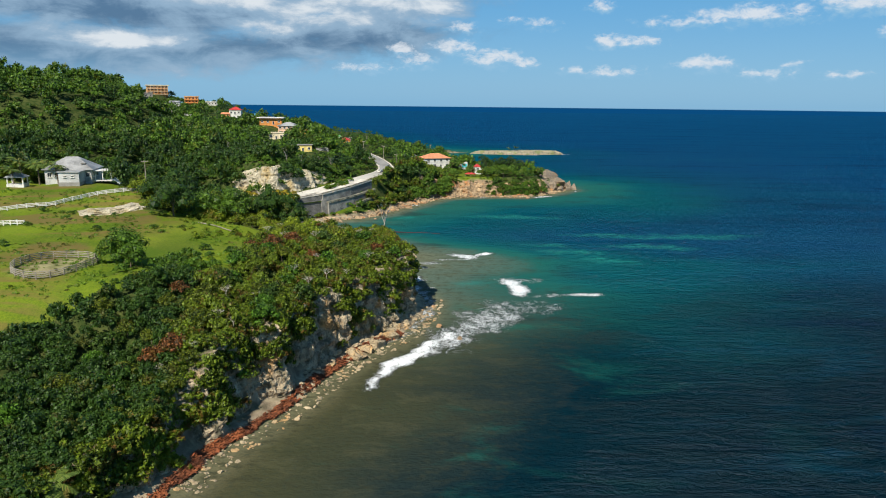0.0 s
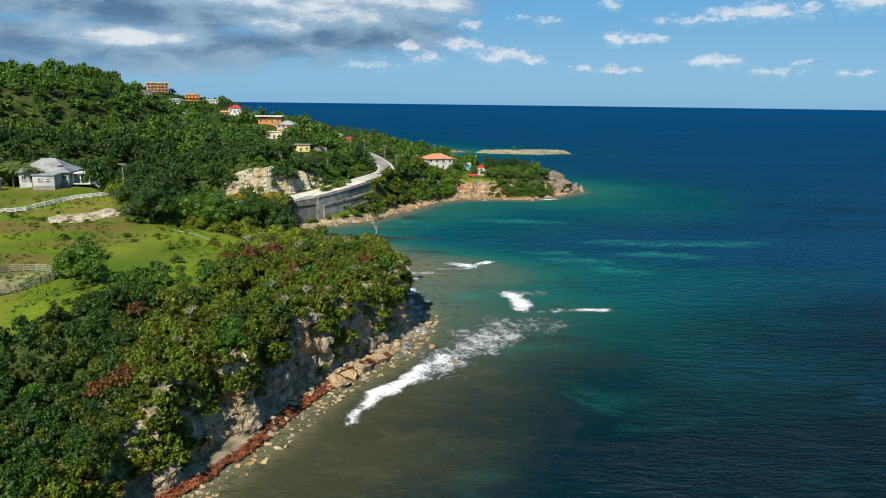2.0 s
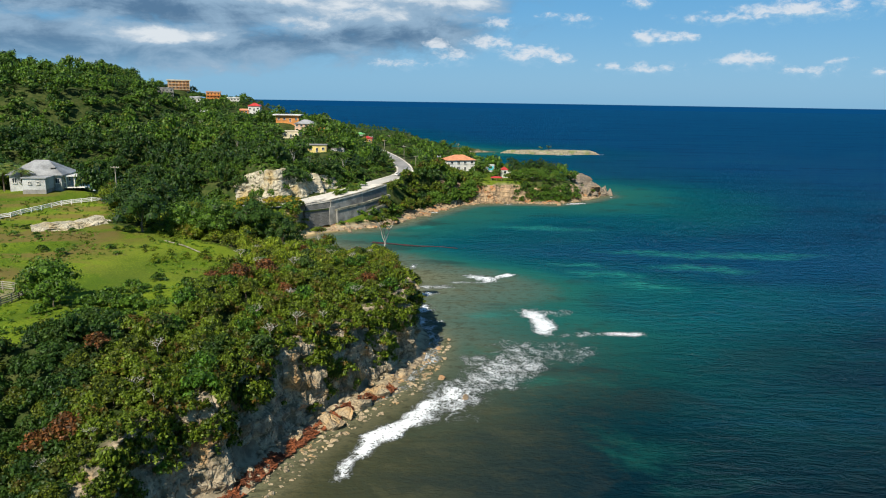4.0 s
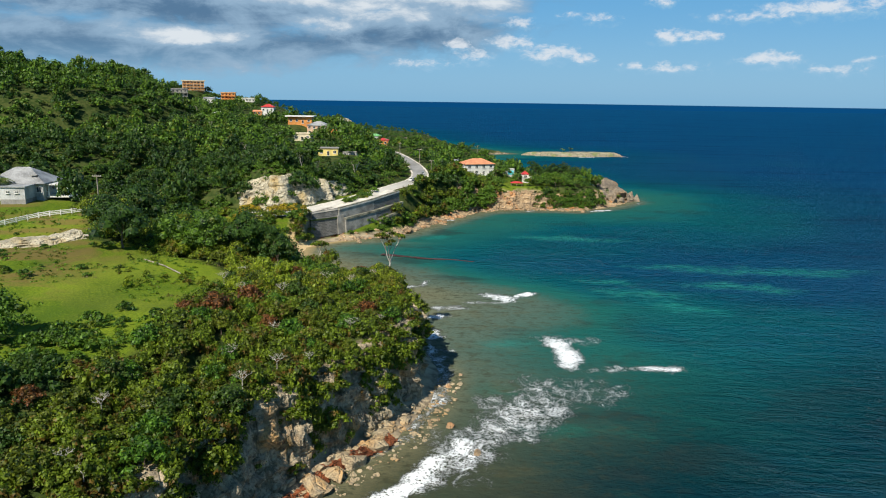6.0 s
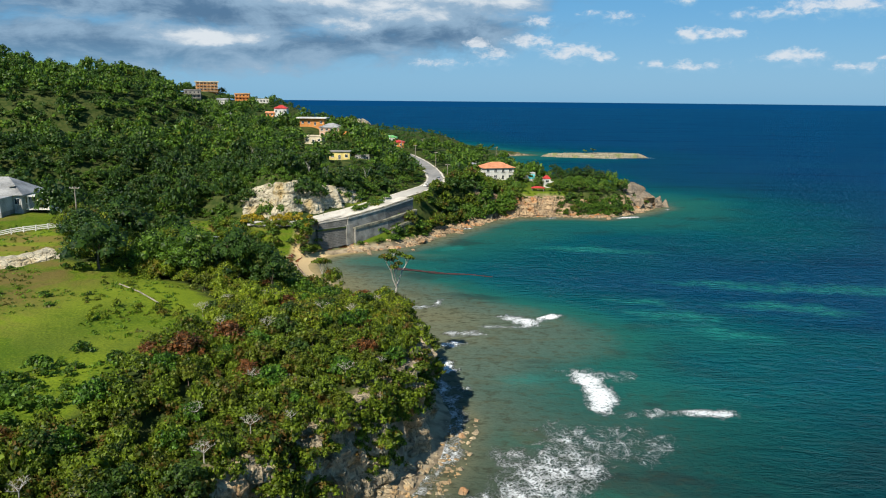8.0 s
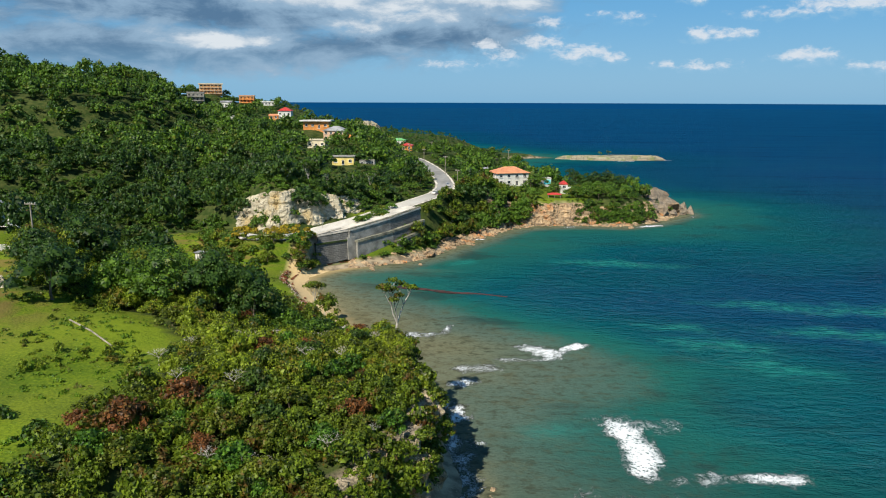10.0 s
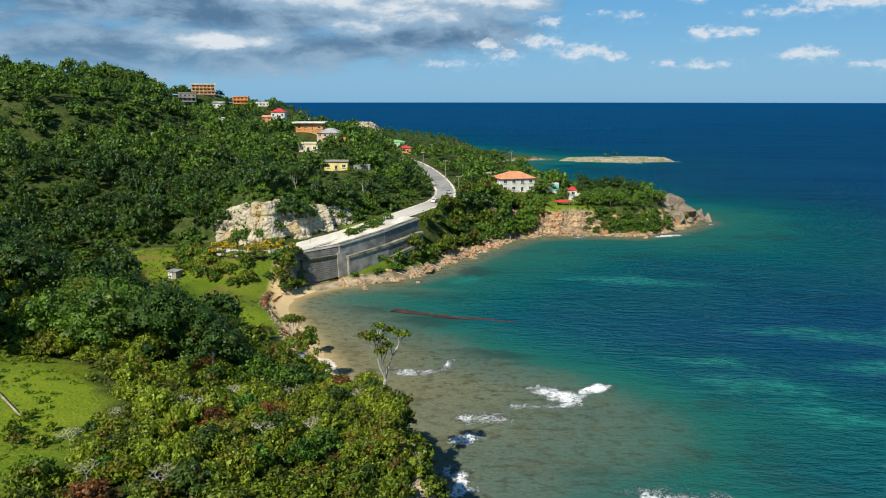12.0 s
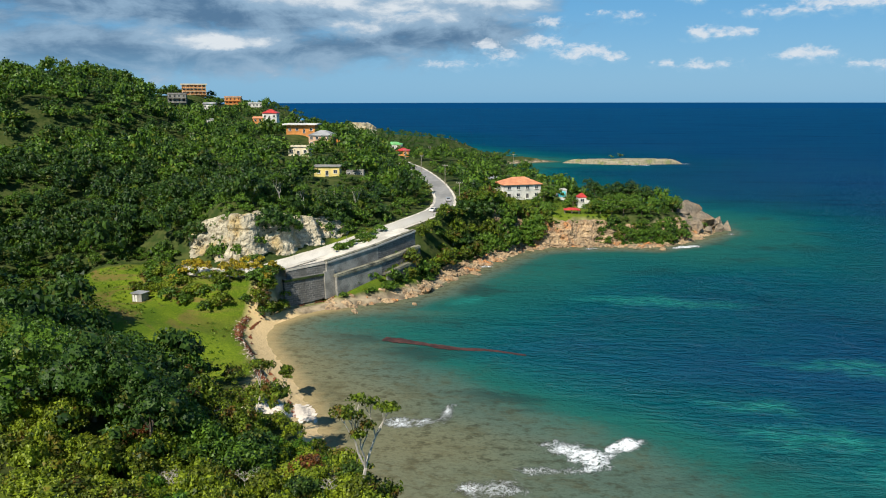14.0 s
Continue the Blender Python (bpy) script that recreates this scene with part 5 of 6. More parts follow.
def house(label, x, y, eave, w, d, high, turn, roof, roof_high, wall_mat, roof_mat, storeys=1, cols=3, over=0.5, balcony="", rail=None, trim=None, name="house"):
    home = thing(name, (x, y, eave - high), label, "house", "", radians(turn))
    part("wall", Shape().box((0, 0, high / 2 - 1.0), (w, d, high + 2.0)), wall_mat, home)
    part("roof", roof_shape(roof, w, d, roof_high, over), roof_mat, home, at=(0, 0, high + 0.01))
    if roof == "flat" and storeys > 1:
        part("parapet", Shape().box((0, -d / 2 - over + 0.1, high + roof_high + 0.3), (w + 2 * over, 0.2, 0.6)).box((w / 2 + over - 0.1, 0, high + roof_high + 0.3), (0.2, d, 0.6)),
             trim or wall_mat, home)
    trim = trim or WHITE
    floor = high / storeys
    for k in range(storeys):
        z = floor * (k + 0.55)
        for c in range(cols):
            px = w * ((c + 0.5) / cols - 0.5)
            if k == 0 and c == cols // 2 and cols > 2:
                opening(home, "door", px, -d / 2, floor * 0.38, 1.2, min(2.1, floor * 0.74), 0, trim)
            else:
                opening(home, "window", px, -d / 2, z, min(1.5, w / cols * 0.5), min(1.4, floor * 0.45), 0, trim)
        for side in (-1, 1):
            for q in (-0.22, 0.22):
                opening(home, "window", side * w / 2, q * d, z, 1.2, min(1.3, floor * 0.42), radians(90 * side), trim)
        if balcony and (k > 0 or balcony == "all"):
            out = 1.8
            deck = part("balcony", Shape().box((0, -d / 2 - out / 2, floor * k), (w + 0.4, out, 0.25)), trim, home)
            bars = Shape().box((0, -d / 2 - out + 0.06, floor * k + 1.05), (w + 0.4, 0.1, 0.1)).box((0, -d / 2 - out + 0.06, floor * k + 0.6), (w + 0.4, 0.06, 0.5))
            part("railing", bars, rail or trim, deck)
            for c in range(cols + 1):
                px = (w - 0.2) * (c / cols - 0.5)
                part("column", Shape().box((px, -d / 2 - out + 0.15, floor * (k + 0.5)), (0.28, 0.28, floor)), trim, deck)
    return home


house("large white two-storey house with a terracotta hip roof", -3.5, 446.5, 20.3, 16.5, 11, 6.2, 21, "hip", 2.7, WHITE, TERRACOTTA, 2, 4, 0.7)
part("balcony", Shape().box((-9.4, -2, 3.0), (2.6, 5, 0.3)).box((-10.6, -2, 3.7), (0.15, 5, 1.1)).box((-10.4, -4.3, 0.5), (0.3, 0.3, 5)), WHITE,
     bpy.data.objects["house"], "white side balcony on posts")
house("rounded orange three-storey villa on the hill crest", -306, 789, 69.4, 21, 13, 9.0, 25, "flat", 0.5, ORANGE, CREAM, 3, 6, 1.2, "all", ORANGE, CREAM)
house("orange two-storey house standing on columns", -271, 795, 58.0, 14, 10, 6.4, 15, "flat", 0.4, ORANGE, CREAM, 2, 4, 0.6, "all", ORANGE, ORANGE)
house("white hillside house with stepped flat roofs", -251, 800, 52.5, 13, 9, 6.0, 10, "flat", 0.4, WHITE, WHITE, 2, 4, 0.5)
house("unfinished grey concrete house below the villa", -306, 755, 61.0, 15, 9, 7.5, 20, "flat", 0.4, CONCRETE, CONCRETE, 2, 4, 0.4, "all", CONCRETE, CONCRETE)
house("small white house among hillside trees", -270, 740, 52.4, 10, 7, 4.2, 12, "gable", 1.5, WHITE, GREY_SHEET, 1, 3)
house("small white flat-roofed house in the forest", -224, 640, 42.2, 8, 6, 4.0, 8, "flat", 0.3, WHITE, WHITE, 1, 2)
house("white house with a red hip roof", -181, 640, 46.6, 10, 8, 4.8, 5, "hip", 2.6, WHITE, RED_SHEET, 1, 3)
house("low orange outbuilding beside trees", -189, 637, 43.0, 7, 5, 3.0, 5, "gable", 1.2, ORANGE, TERRACOTTA, 1, 2)
house("white house with a blue sheet roof", -174, 680, 41.0, 9, 7, 4.0, 5, "hip", 1.8, WHITE, BLUE_SHEET, 1, 3)
house("orange house with a wide white flat roof", -126, 535, 42.0, 16, 10, 5.4, 5, "flat", 0.7, ORANGE, WHITE, 1, 4, 1.8)
house("pink two-storey house with a grey hip roof and red balcony", -111, 524, 36.9, 13, 10, 6.0, -6, "hip", 2.6, PINK, GREY_SHEET, 2, 4, 0.6)
house("pale yellow single-storey flat-roofed house", -108.5, 474, 33.7, 10, 8, 4.6, 0, "flat", 0.4, CREAM, CREAM, 1, 3, 0.4)
house("bright yellow bungalow with a grey flat roof", -84, 432, 28.2, 10.5, 7, 4.2, 8, "flat", 0.4, YELLOW, CONCRETE, 1, 3, 0.5)
house("roofless grey concrete shell beside the bungalow", -73, 436, 26.2, 7.5, 5, 3.0, 5, "flat", 0.15, CONCRETE, CONCRETE, 1, 3, 0.0)
house("roadside house with a bright green roof", -99, 680, 22.5, 12, 8, 4.0, 0, "hip", 1.8, WHITE, GREEN_SHEET, 1, 3)
house("small orange-red house by the road", -79, 600, 23.4, 8, 7, 4.0, 0, "hip", 1.6, ORANGE, RED_SHEET, 1, 2)
house("grey-roofed white cottage among trees", -19, 492, 17.6, 8, 6, 3.4, 15, "gable", 1.3, WHITE, GREY_SHEET, 1, 2)
house("low white cottage with a pale roof", -20, 457, 16.2, 8, 5, 3.0, 10, "gable", 0.9, WHITE, GREY_SHEET, 1, 2)
shed = house("white garden shed with a turquoise front", 14.5, 455, 16.6, 6, 4, 3.2, 8, "flat", 0.2, WHITE, WHITE, 1, 0, 0.2, name="shed")
part("panel", Shape().box((1.0, -2.06, 1.4), (3.4, 0.08, 2.4)), TURQUOISE, shed, "turquoise boarded panel")
cube = house("white garden pavilion with a pointed red roof", 23.2, 441, 15.4, 3.4, 3.4, 3.0, 10, "hip", 1.6, WHITE, RED_SHEET, 1, 1, 0.3, name="pavilion")


def garden_wall(x, y, z, length, turn, mat, label):
    wall = thing("garden_wall", (x, y, z), label, "wall", "", radians(turn))
    part("wall", Shape().box((0, 0, 0.2), (length, 0.3, 3.2)), mat, wall)
    part("coping", Shape().box((0, 0, 1.85), (length + 0.1, 0.42, 0.12)), mat, wall)
    for k in range(int(length / 3) + 1):
        part("pier", Shape().box((-length / 2 + k * 3, 0, 0.4), (0.45, 0.45, 3.6)), mat, wall)


garden_wall(32.5, 440, 12.2, 15, 6, WHITE, "white garden wall with piers")
garden_wall(-99, 521, 32.4, 9, -20, ORANGE, "orange garden wall beside the pink house")

shelter = thing("beach_shelter", (18.2, 425, 9.6), "open shelter with a red sheet roof above the cliff", "shelter")
part("roof", roof_shape("hip", 6.2, 3.4, 0.7, 0.2), RED_SHEET, shelter, at=(0, 0, 2.7))
for px in (-2.8, 0, 2.8):
    for py in (-1.5, 1.5):
        part("post", Shape().box((px, py, 1.1), (0.18, 0.18, 3.2)), WOOD, shelter)


def ranch():
    """The white house behind the paddock fence."""
    home = thing("farm_house", (-129.5, 241, 25.4), "white raised farmhouse with a weathered grey hip roof", "house", "", radians(8))
    part("wall", Shape().box((0, 0, 2.0), (15, 11, 6.4)), WHITEWASH, home)
    roof = part("roof", roof_shape("hip", 15, 11, 4.0, 0.8), GREY_SHEET, home, at=(0, 0, 5.2))
    part("roof_patch", Shape().box((4.6, -3.6, 1.95), (1.6, 1.6, 0.12)), CONCRETE, roof)
    for px in (-6, -3.6, -1.2, 4.6, 6.4):
        opening(home, "window", px, -5.5, 3.4, 1.3, 1.5, 0, WHITE)
    for py in (-3, 0.5):
        opening(home, "window", 7.5, py, 3.4, 1.3, 1.5, radians(90), WHITE)
    annex = part("annex", Shape().box((2.2, -8.6, 1.6), (6.5, 6.2, 6.2)), WHITEWASH, home, "whitewashed block annex")
    part("annex_roof", Shape().box((2.2, -8.6, 4.85), (7.2, 6.9, 0.3)), GREY_SHEET, annex)
    part("plinth", Shape().box((2.2, -8.6, -0.3), (6.6, 6.3, 3.4)), CONCRETE, annex, "grey cement-rendered lower wall")
    for px in (1.0, 3.4):
        opening(annex, "window", px, -11.7, 3.4, 0.9, 0.6, 0, WHITE)
    porch = part("porch", Shape().box((10.6, -1.0, 1.1), (6, 6, 0.3)).box((10.6, -1.0, 4.6), (6.8, 6.8, 0.28)), WHITE, home, "open porch with white columns")
    for px in (8.2, 10.6, 13.3):
        for py in (-3.7, 1.7):
            part("column", Shape().box((px, py, 2.8), (0.3, 0.3, 3.4)), WHITE, porch)
    stairs = Shape()
    for k in range(6):
        stairs.box((13.9 + 0.3 * k, -1.0, 1.0 - 0.22 * k), (0.34, 1.8, 0.24))
    part("stairs", stairs, WHITE, porch)
    part("stair_rail", Shape().tube([(13.7, -2, 2.2), (15.6, -2, 0.9)], [0.06, 0.06]).tube([(13.7, 0, 2.2), (15.6, 0, 0.9)], [0.06, 0.06]), WHITE, porch)
    hut = thing("gazebo", (-143, 230, 25.2), "white open gazebo with a small hip roof", "gazebo", "", radians(8))
    part("roof", roof_shape("hip", 5.4, 4.4, 1.4, 0.4), GREY_SHEET, hut, at=(0, 0, 3.4))
    part("base", Shape().box((0, 0, 0.3), (5.4, 4.4, 1.6)), WHITE, hut)
    for px in (-2.4, 2.4):
        for py in (-1.9, 1.9):
            part("post", Shape().box((px, py, 2.2), (0.35, 0.35, 2.6)), WHITE, hut)


ranch()

hut = thing("block_hut", (-100.3, 304.5, height_at(-100.3, 304.5)), "small grey block hut on the lawn", "hut", "", radians(-12))
part("wall", Shape().box((0, 0, 1.0), (3.0, 2.6, 2.4)), CONCRETE, hut)
part("roof", Shape().box((0, 0, 2.3), (3.6, 3.1, 0.16)), GREY_SHEET, hut)
for px in (-1.0, -0.2):
    part("door", Shape().box((px, -1.31, 0.95), (0.5, 0.06, 1.7)), WHITE, hut, "pale boarded door")


# ---- fences, poles, cars ----
def rail_fence(points, label, mat, rails=(0.45, 0.85, 1.25), gap=2.6, group="paddock fences", thick=0.16, name="rail_fence"):
    points = np.asarray(points, float)
    run = np.r_[0, np.cumsum(np.hypot(*np.diff(points, axis=0).T))]
    n = max(2, round(run[-1] / gap))
    s = np.linspace(0, run[-1], n + 1)
    x, y = np.interp(s, run, points[:, 0]), np.interp(s, run, points[:, 1])
    z = ground_height(x, y)
    fence = thing(name, (x[0], y[0], z[0]), label, "fence", group)
    for k in range(n + 1):
        part("post", Shape().box((x[k] - x[0], y[k] - y[0], z[k] - z[0] + 0.55), (thick, thick, 1.8)), mat, fence)
        if k < n:
            for r in rails:
                a = (x[k] - x[0], y[k] - y[0], z[k] - z[0] + r)
                b = (x[k + 1] - x[0], y[k + 1] - y[0], z[k + 1] - z[0] + r)
                part("rail", Shape().tube([a, b], [thick * 0.55, thick * 0.55], 4), mat, fence)


rail_fence([(-150, 196), (-133, 200), (-120, 207), (-111, 217), (-99, 222.5)], "white-painted three-rail timber fence round the farmhouse", WHITE, thick=0.26)
rail_fence([(-124, 182), (-119, 181.5), (-114, 181)], "short stretch of white rail fence in the meadow", WHITE, gap=2.0, thick=0.22)
ring = [(-86 + 8.2 * math.cos(a), 142.5 + 9.5 * math.sin(a)) for a in np.linspace(0.3, 0.3 + 2 * math.pi, 25)]
rail_fence(ring, "round timber horse pen with grey rails", WOOD, (0.35, 0.75, 1.15, 1.55), 2.7, "", 0.19, "round_pen")


def pole(x, y, z, tall, arms=1, label="grey timber utility pole with a crossarm", turn=0.0):
    ob = thing("utility_pole", (x, y, z), label, "pole", "utility poles", turn)
    part("pole", Shape().tube([(0, 0, -0.6), (0, 0, tall)], [0.20, 0.13], 8), WOOD, ob)
    for k in range(arms):
        arm = part("crossarm", Shape().box((0, 0, tall - 0.35 - 0.8 * k), (2.4, 0.16, 0.2)), WOOD, ob)
        for px in (-1.1, -0.4, 0.4, 1.1):
            part("insulator", Shape().tube([(px, 0, tall - 0.25 - 0.8 * k), (px, 0, tall - 0.02 - 0.8 * k)], [0.07, 0.05], 6), WHITE, arm)


pole(-96.2, 220.3, 25.3, 9.8, 1, "tall grey timber utility pole by the farm fence")
pole(-37, 461, 17.6, 9.0)
pole(-25.6, 404, 16.4, 8.8)
pole(-55, 512, 18.4, 8.5)
pole(-68, 540, 19.0, 9.0)
pole(-92, 640, 17.0, 9.0)
pole(-60, 590, 17.5, 9.0)
pole(-8, 700, 6.0, 8.0)
for px, py in ((-49.5, 336.5), (-61, 322)):
    sign = thing("road_marker", (px - 4.2, py + 2.2, 12.6), "thin pale roadside marker post", "post", "roadside markers")
    part("post", Shape().tube([(0, 0, -0.5), (0, 0, 3.6)], [0.06, 0.05], 6), CONCRETE, sign)


def car(x, y, z, turn, paint, label):
    ob = thing("car", (x, y, z), label, "car", "cars on the road", radians(turn))
    side = [(-2.1, 0.35), (-2.15, 0.8), (-1.3, 0.95), (-0.8, 1.42), (0.7, 1.45), (1.35, 0.98), (2.05, 0.88), (2.1, 0.35)]
    n = len(side)
    pts = [(a, s * (0.86 if b < 1.1 else 0.68), b) for s in (-1, 1) for a, b in side]
    part("body", Shape().hull(pts, [tuple(range(n)), tuple(range(2 * n - 1, n - 1, -1))] + [(i, (i + 1) % n + 0, (i + 1) % n + n, i + n)[::-1] for i in range(n)]), paint, ob)
    part("windscreen", Shape().hull([(0.78, -0.6, 1.40), (1.30, -0.72, 1.03), (1.30, 0.72, 1.03), (0.78, 0.6, 1.40)], [(0, 1, 2, 3)]), GLASS, ob, at=(0.03, 0, 0.02))
    part("rear_window", Shape().hull([(-0.86, -0.6, 1.38), (-1.26, -0.72, 1.0), (-1.26, 0.72, 1.0), (-0.86, 0.6, 1.38)], [(3, 2, 1, 0)]), GLASS, ob, at=(-0.03, 0, 0.02))
    for s in (-1, 1):
        part("side_window", Shape().box((-0.05, s * 0.79, 1.18), (1.6, 0.05, 0.3)), GLASS, ob)
        for a in (-1.3, 1.3):
            wheel = part("wheel", Shape().tube([(a, s * 0.7, 0.32), (a, s * 0.9, 0.32)], [0.32, 0.32], 12), RUBBER, ob)
            part("rim", Shape().tube([(a, s * 0.88, 0.32), (a, s * 0.92, 0.32)], [0.19, 0.19], 10), SILVER, wheel)
        part("headlight", Shape().box((2.08, s * 0.6, 0.72), (0.08, 0.3, 0.14)), WHITE, ob)
        part("tail_light", Shape().box((-2.14, s * 0.6, 0.74), (0.06, 0.28, 0.14)), RED_SHEET, ob)


car(-30.9, 414, 16.55, 100, SILVER, "silver saloon car driving on the coast road")
car(-33.8, 390, 16.02, -110, WHITE, "white saloon car coming down the coast road")
car(-31.2, 389, 16.02, 68, DARK_PAINT, "dark small car climbing the coast road")


# ---- rocks ----
def boulder_mesh(seed, mat, flat=0.7, name="boulder", fine=3):
    bm = bmesh.new()
    bmesh.ops.create_icosphere(bm, subdivisions=fine, radius=1.0)
    rng = random.Random(seed)
    off = Vector((rng.uniform(0, 90), rng.uniform(0, 90), rng.uniform(0, 90)))
    depths = [rng.uniform(0.40, 0.66) for _ in range(11)]
    cuts = [Vector((rng.uniform(-1, 1), rng.uniform(-1, 1), rng.uniform(-0.4, 1))).normalized() for _ in range(11)]
    for v in bm.verts:
        p = v.co * (1 + 0.28 * noise.noise(v.co * 1.3 + off))
        for c, deep in zip(cuts, depths):
            over = p.dot(c) - deep
            if over > 0:
                p -= c * over
        v.co = p * (1 + 0.08 * noise.noise(p * 4 + off))
        v.co.z *= flat
    data = bpy.data.meshes.new(name)
    bm.to_mesh(data)
    bm.free()
    data.materials.append(mat)
    return data


PALE_STONES = [boulder_mesh(s, PALE_ROCK) for s in range(4)]
GREY_STONES = [boulder_mesh(20 + s, rock_material("tip_rock", (0.36, 0.29, 0.21), (0.13, 0.115, 0.095), (0.34, 0.22, 0.12)), 0.95) for s in range(4)]
TAN_STONES = [boulder_mesh(10 + s, HEAD_ROCK, 0.75) for s in range(4)]


def boulder(data, x, y, z, size, label, group, rng, stretch=1.0):
    ob = new("boulder", data)
    ob.matrix_basis = Matrix.LocRotScale((x, y, z), Euler((rng.uniform(-0.2, 0.2), rng.uniform(-0.2, 0.2), rng.uniform(0, 6.28))), (size * stretch, size, size * rng.uniform(0.7, 1.0)))
    return tagged(ob, label, "boulder", group)


def rubble(line, low, high, count, small, large, meshes, name, label, seed):
    """Many stones along a line, as one heap."""
    rng = np.random.RandomState(seed)
    base, right, _ = offset_line(line, 0.0, 0.5)
    forms = []
    for source in meshes:
        data = boulder_mesh(len(forms) + seed, source.materials[0], 0.7, "stone", 2)
        co = np.zeros(len(data.vertices) * 3, np.float32)
        data.vertices.foreach_get("co", co)
        forms.append((co.reshape(-1, 3), np.array([tuple(p.vertices) for p in data.polygons])))
    verts, faces, n = [], [], 0
    for k in rng.randint(0, len(base), count):
        form, tri = forms[rng.randint(len(forms))]
        o, r, a = rng.uniform(low, high), small + (large - small) * rng.rand() ** 2.5, rng.rand() * 6.28
        turn = np.array([[math.cos(a), math.sin(a), 0], [-math.sin(a), math.cos(a), 0], [0, 0, 1]]) * (r * rng.uniform(0.8, 1.3), r, r * rng.uniform(0.6, 1.0))
        x, y = base[k] + right[k] * o
        verts.append(form @ turn + (x, y, 0.05 + 0.28 * max(0.0, -o)))
        faces.append(tri + n)
        n += len(form)
    ob = mesh_object(name, np.concatenate(verts), np.concatenate(faces), meshes[0].materials[0], False)
    tagged(ob, label, "rocks", kind="stuff")


def make_boulders():
    rng = random.Random(12)
    big = [(-20.0, 136.5, 2.9), (-17.6, 139.5, 2.2), (-15.2, 143.2, 2.6), (-12.2, 148.8, 2.6), (-11.4, 155.5, 2.0), (-10.4, 163.6, 2.5), (-9.6, 159, 1.5), (-24, 130.5, 1.6), (-26, 126.5, 1.3)]
    for x, y, r in big:
        boulder(rng.choice(PALE_STONES), x - 0.6, y, r * 0.35, r, "pale fallen limestone boulder at the cliff foot", "boulders at the cliff foot", rng, 1.25)
    foot, out, _ = offset_line([c for c in COAST_NEAR if 112 < c[1] < 172], 2.3, 1.7)
    for (x, y), (rx, ry) in zip(foot, out):
        for _ in range(2):
            o, r = rng.uniform(-1.4, 1.2), rng.uniform(0.55, 1.5)
            boulder(rng.choice(PALE_STONES), x + rx * o, y + ry * o + rng.uniform(-0.8, 0.8), 0.9 - 0.5 * o, r, "pale angular limestone block at the cliff foot", "boulders at the cliff foot", rng, rng.uniform(0.9, 1.5))
    for x, y in ((-2.0, 158), (-3.2, 176), (3, 149), (-1, 182)):
        boulder(rng.choice(TAN_STONES), x, y, 0.05, rng.uniform(0.7, 1.1), "ochre rock awash off the cliff", "rocks awash", rng)
    rubble([c for c in COAST_NEAR if 66 < c[1] < 190], -1.5, 4.5, 620, 0.15, 0.75, PALE_STONES[:2] + TAN_STONES[:2], "shelf_stones", "small pale and brown rocks on the reef shelf", 41)
    rubble([c for c in COAST if 308 < c[1] < 470 and c[0] > -60], -6.5, 1.2, 950, 0.55, 2.3, TAN_STONES, "shore_stones", "tan weathered rocks along the shore of the bay", 42)
    line, right, _ = offset_line([c for c in COAST if 314 < c[1] < 440 and c[0] > -60], 0.0, 1.7)
    for (x, y), (rx, ry) in zip(line, right):
        o = rng.uniform(-5.0, -0.5)
        boulder(rng.choice(TAN_STONES), x + rx * o, y + ry * o, 0.2 + 0.25 * -o, rng.uniform(1.0, 2.1), "tan weathered rock on the shore of the bay", "rocks along the bay shore", rng)
    for x, y, r in ((-30, 338, 2.6), (-16.4, 361, 1.8), (-31.3, 324, 1.1), (-46, 315, 1.4), (51.4, 407, 2.2), (-27, 344, 2.0)):
        boulder(rng.choice(TAN_STONES), x, y, 0.2, r, "large tan rock standing in the shallows", "rocks along the bay shore", rng, 1.3)
    for x, y, r, z in ((70, 442, 7.0, 3.4), (64, 440, 7.2, 5.0), (75, 450, 7.6, 4.8), (68, 453, 9.2, 6.5), (60, 436, 5.4, 2.6), (58, 447, 6.6, 5.5), (55, 436, 3.8, 1.8), (77, 444, 3.6, 1.2), (66, 449, 6.2, 7.0),
                       (73, 456, 6.0, 5.5), (52, 433, 3.0, 1.4), (80, 458, 4.5, 3.0)):
        boulder(rng.choice(GREY_STONES), x, y, z, r, "massive grey-brown rock at the headland's tip", "rocks of the headland tip", rng)
    for x, y, r, tall in ((83, 449, 2.7, 1.5), (87, 453, 3.2, 1.3), (85, 459, 2.9, 1.7)):
        stone = boulder(rng.choice(GREY_STONES), x, y, 1.0, r, "grey-brown sea stack standing off the headland's tip", "sea stacks", rng)
        stone.scale.z = r * tall


make_boulders()


def stone_bank():
    """The broken limestone bank in the meadow."""
    line = [(-106, 193), (-100, 197), (-95, 201), (-91, 207)]
    rock_face("stone_bank", line, 0.0, 2.2, lambda p: land_top(p) - 0.3, lambda p: land_top(p) + 1.3, CUT_ROCK, "broken pale limestone bank in the meadow", 91, 0.6, 8, 0.5)


stone_bank()

log = thing("fallen_pole", (-71.5, 193, height_at(-71.5, 193) + 0.25), "long grey pole lying in the grass", "log")
part("pole", Shape().tube([(0, 0, 0), (6.5, -4.6, 0.1 + height_at(-65, 188.4) - height_at(-71.5, 193)), (13.2, -9.4, height_at(-58.3, 183.6) - height_at(-71.5, 193))], [0.15, 0.14, 0.12], 7), WOOD, log)
log = thing("fallen_pole", (-95.3, 207.6, height_at(-95.3, 207.6) + 0.3), "short pale log beside the stone bank", "log")
part("pole", Shape().tube([(0, 0, 0), (4.2, -1.6, 0.1)], [0.25, 0.22], 7), BLEACHED, log)


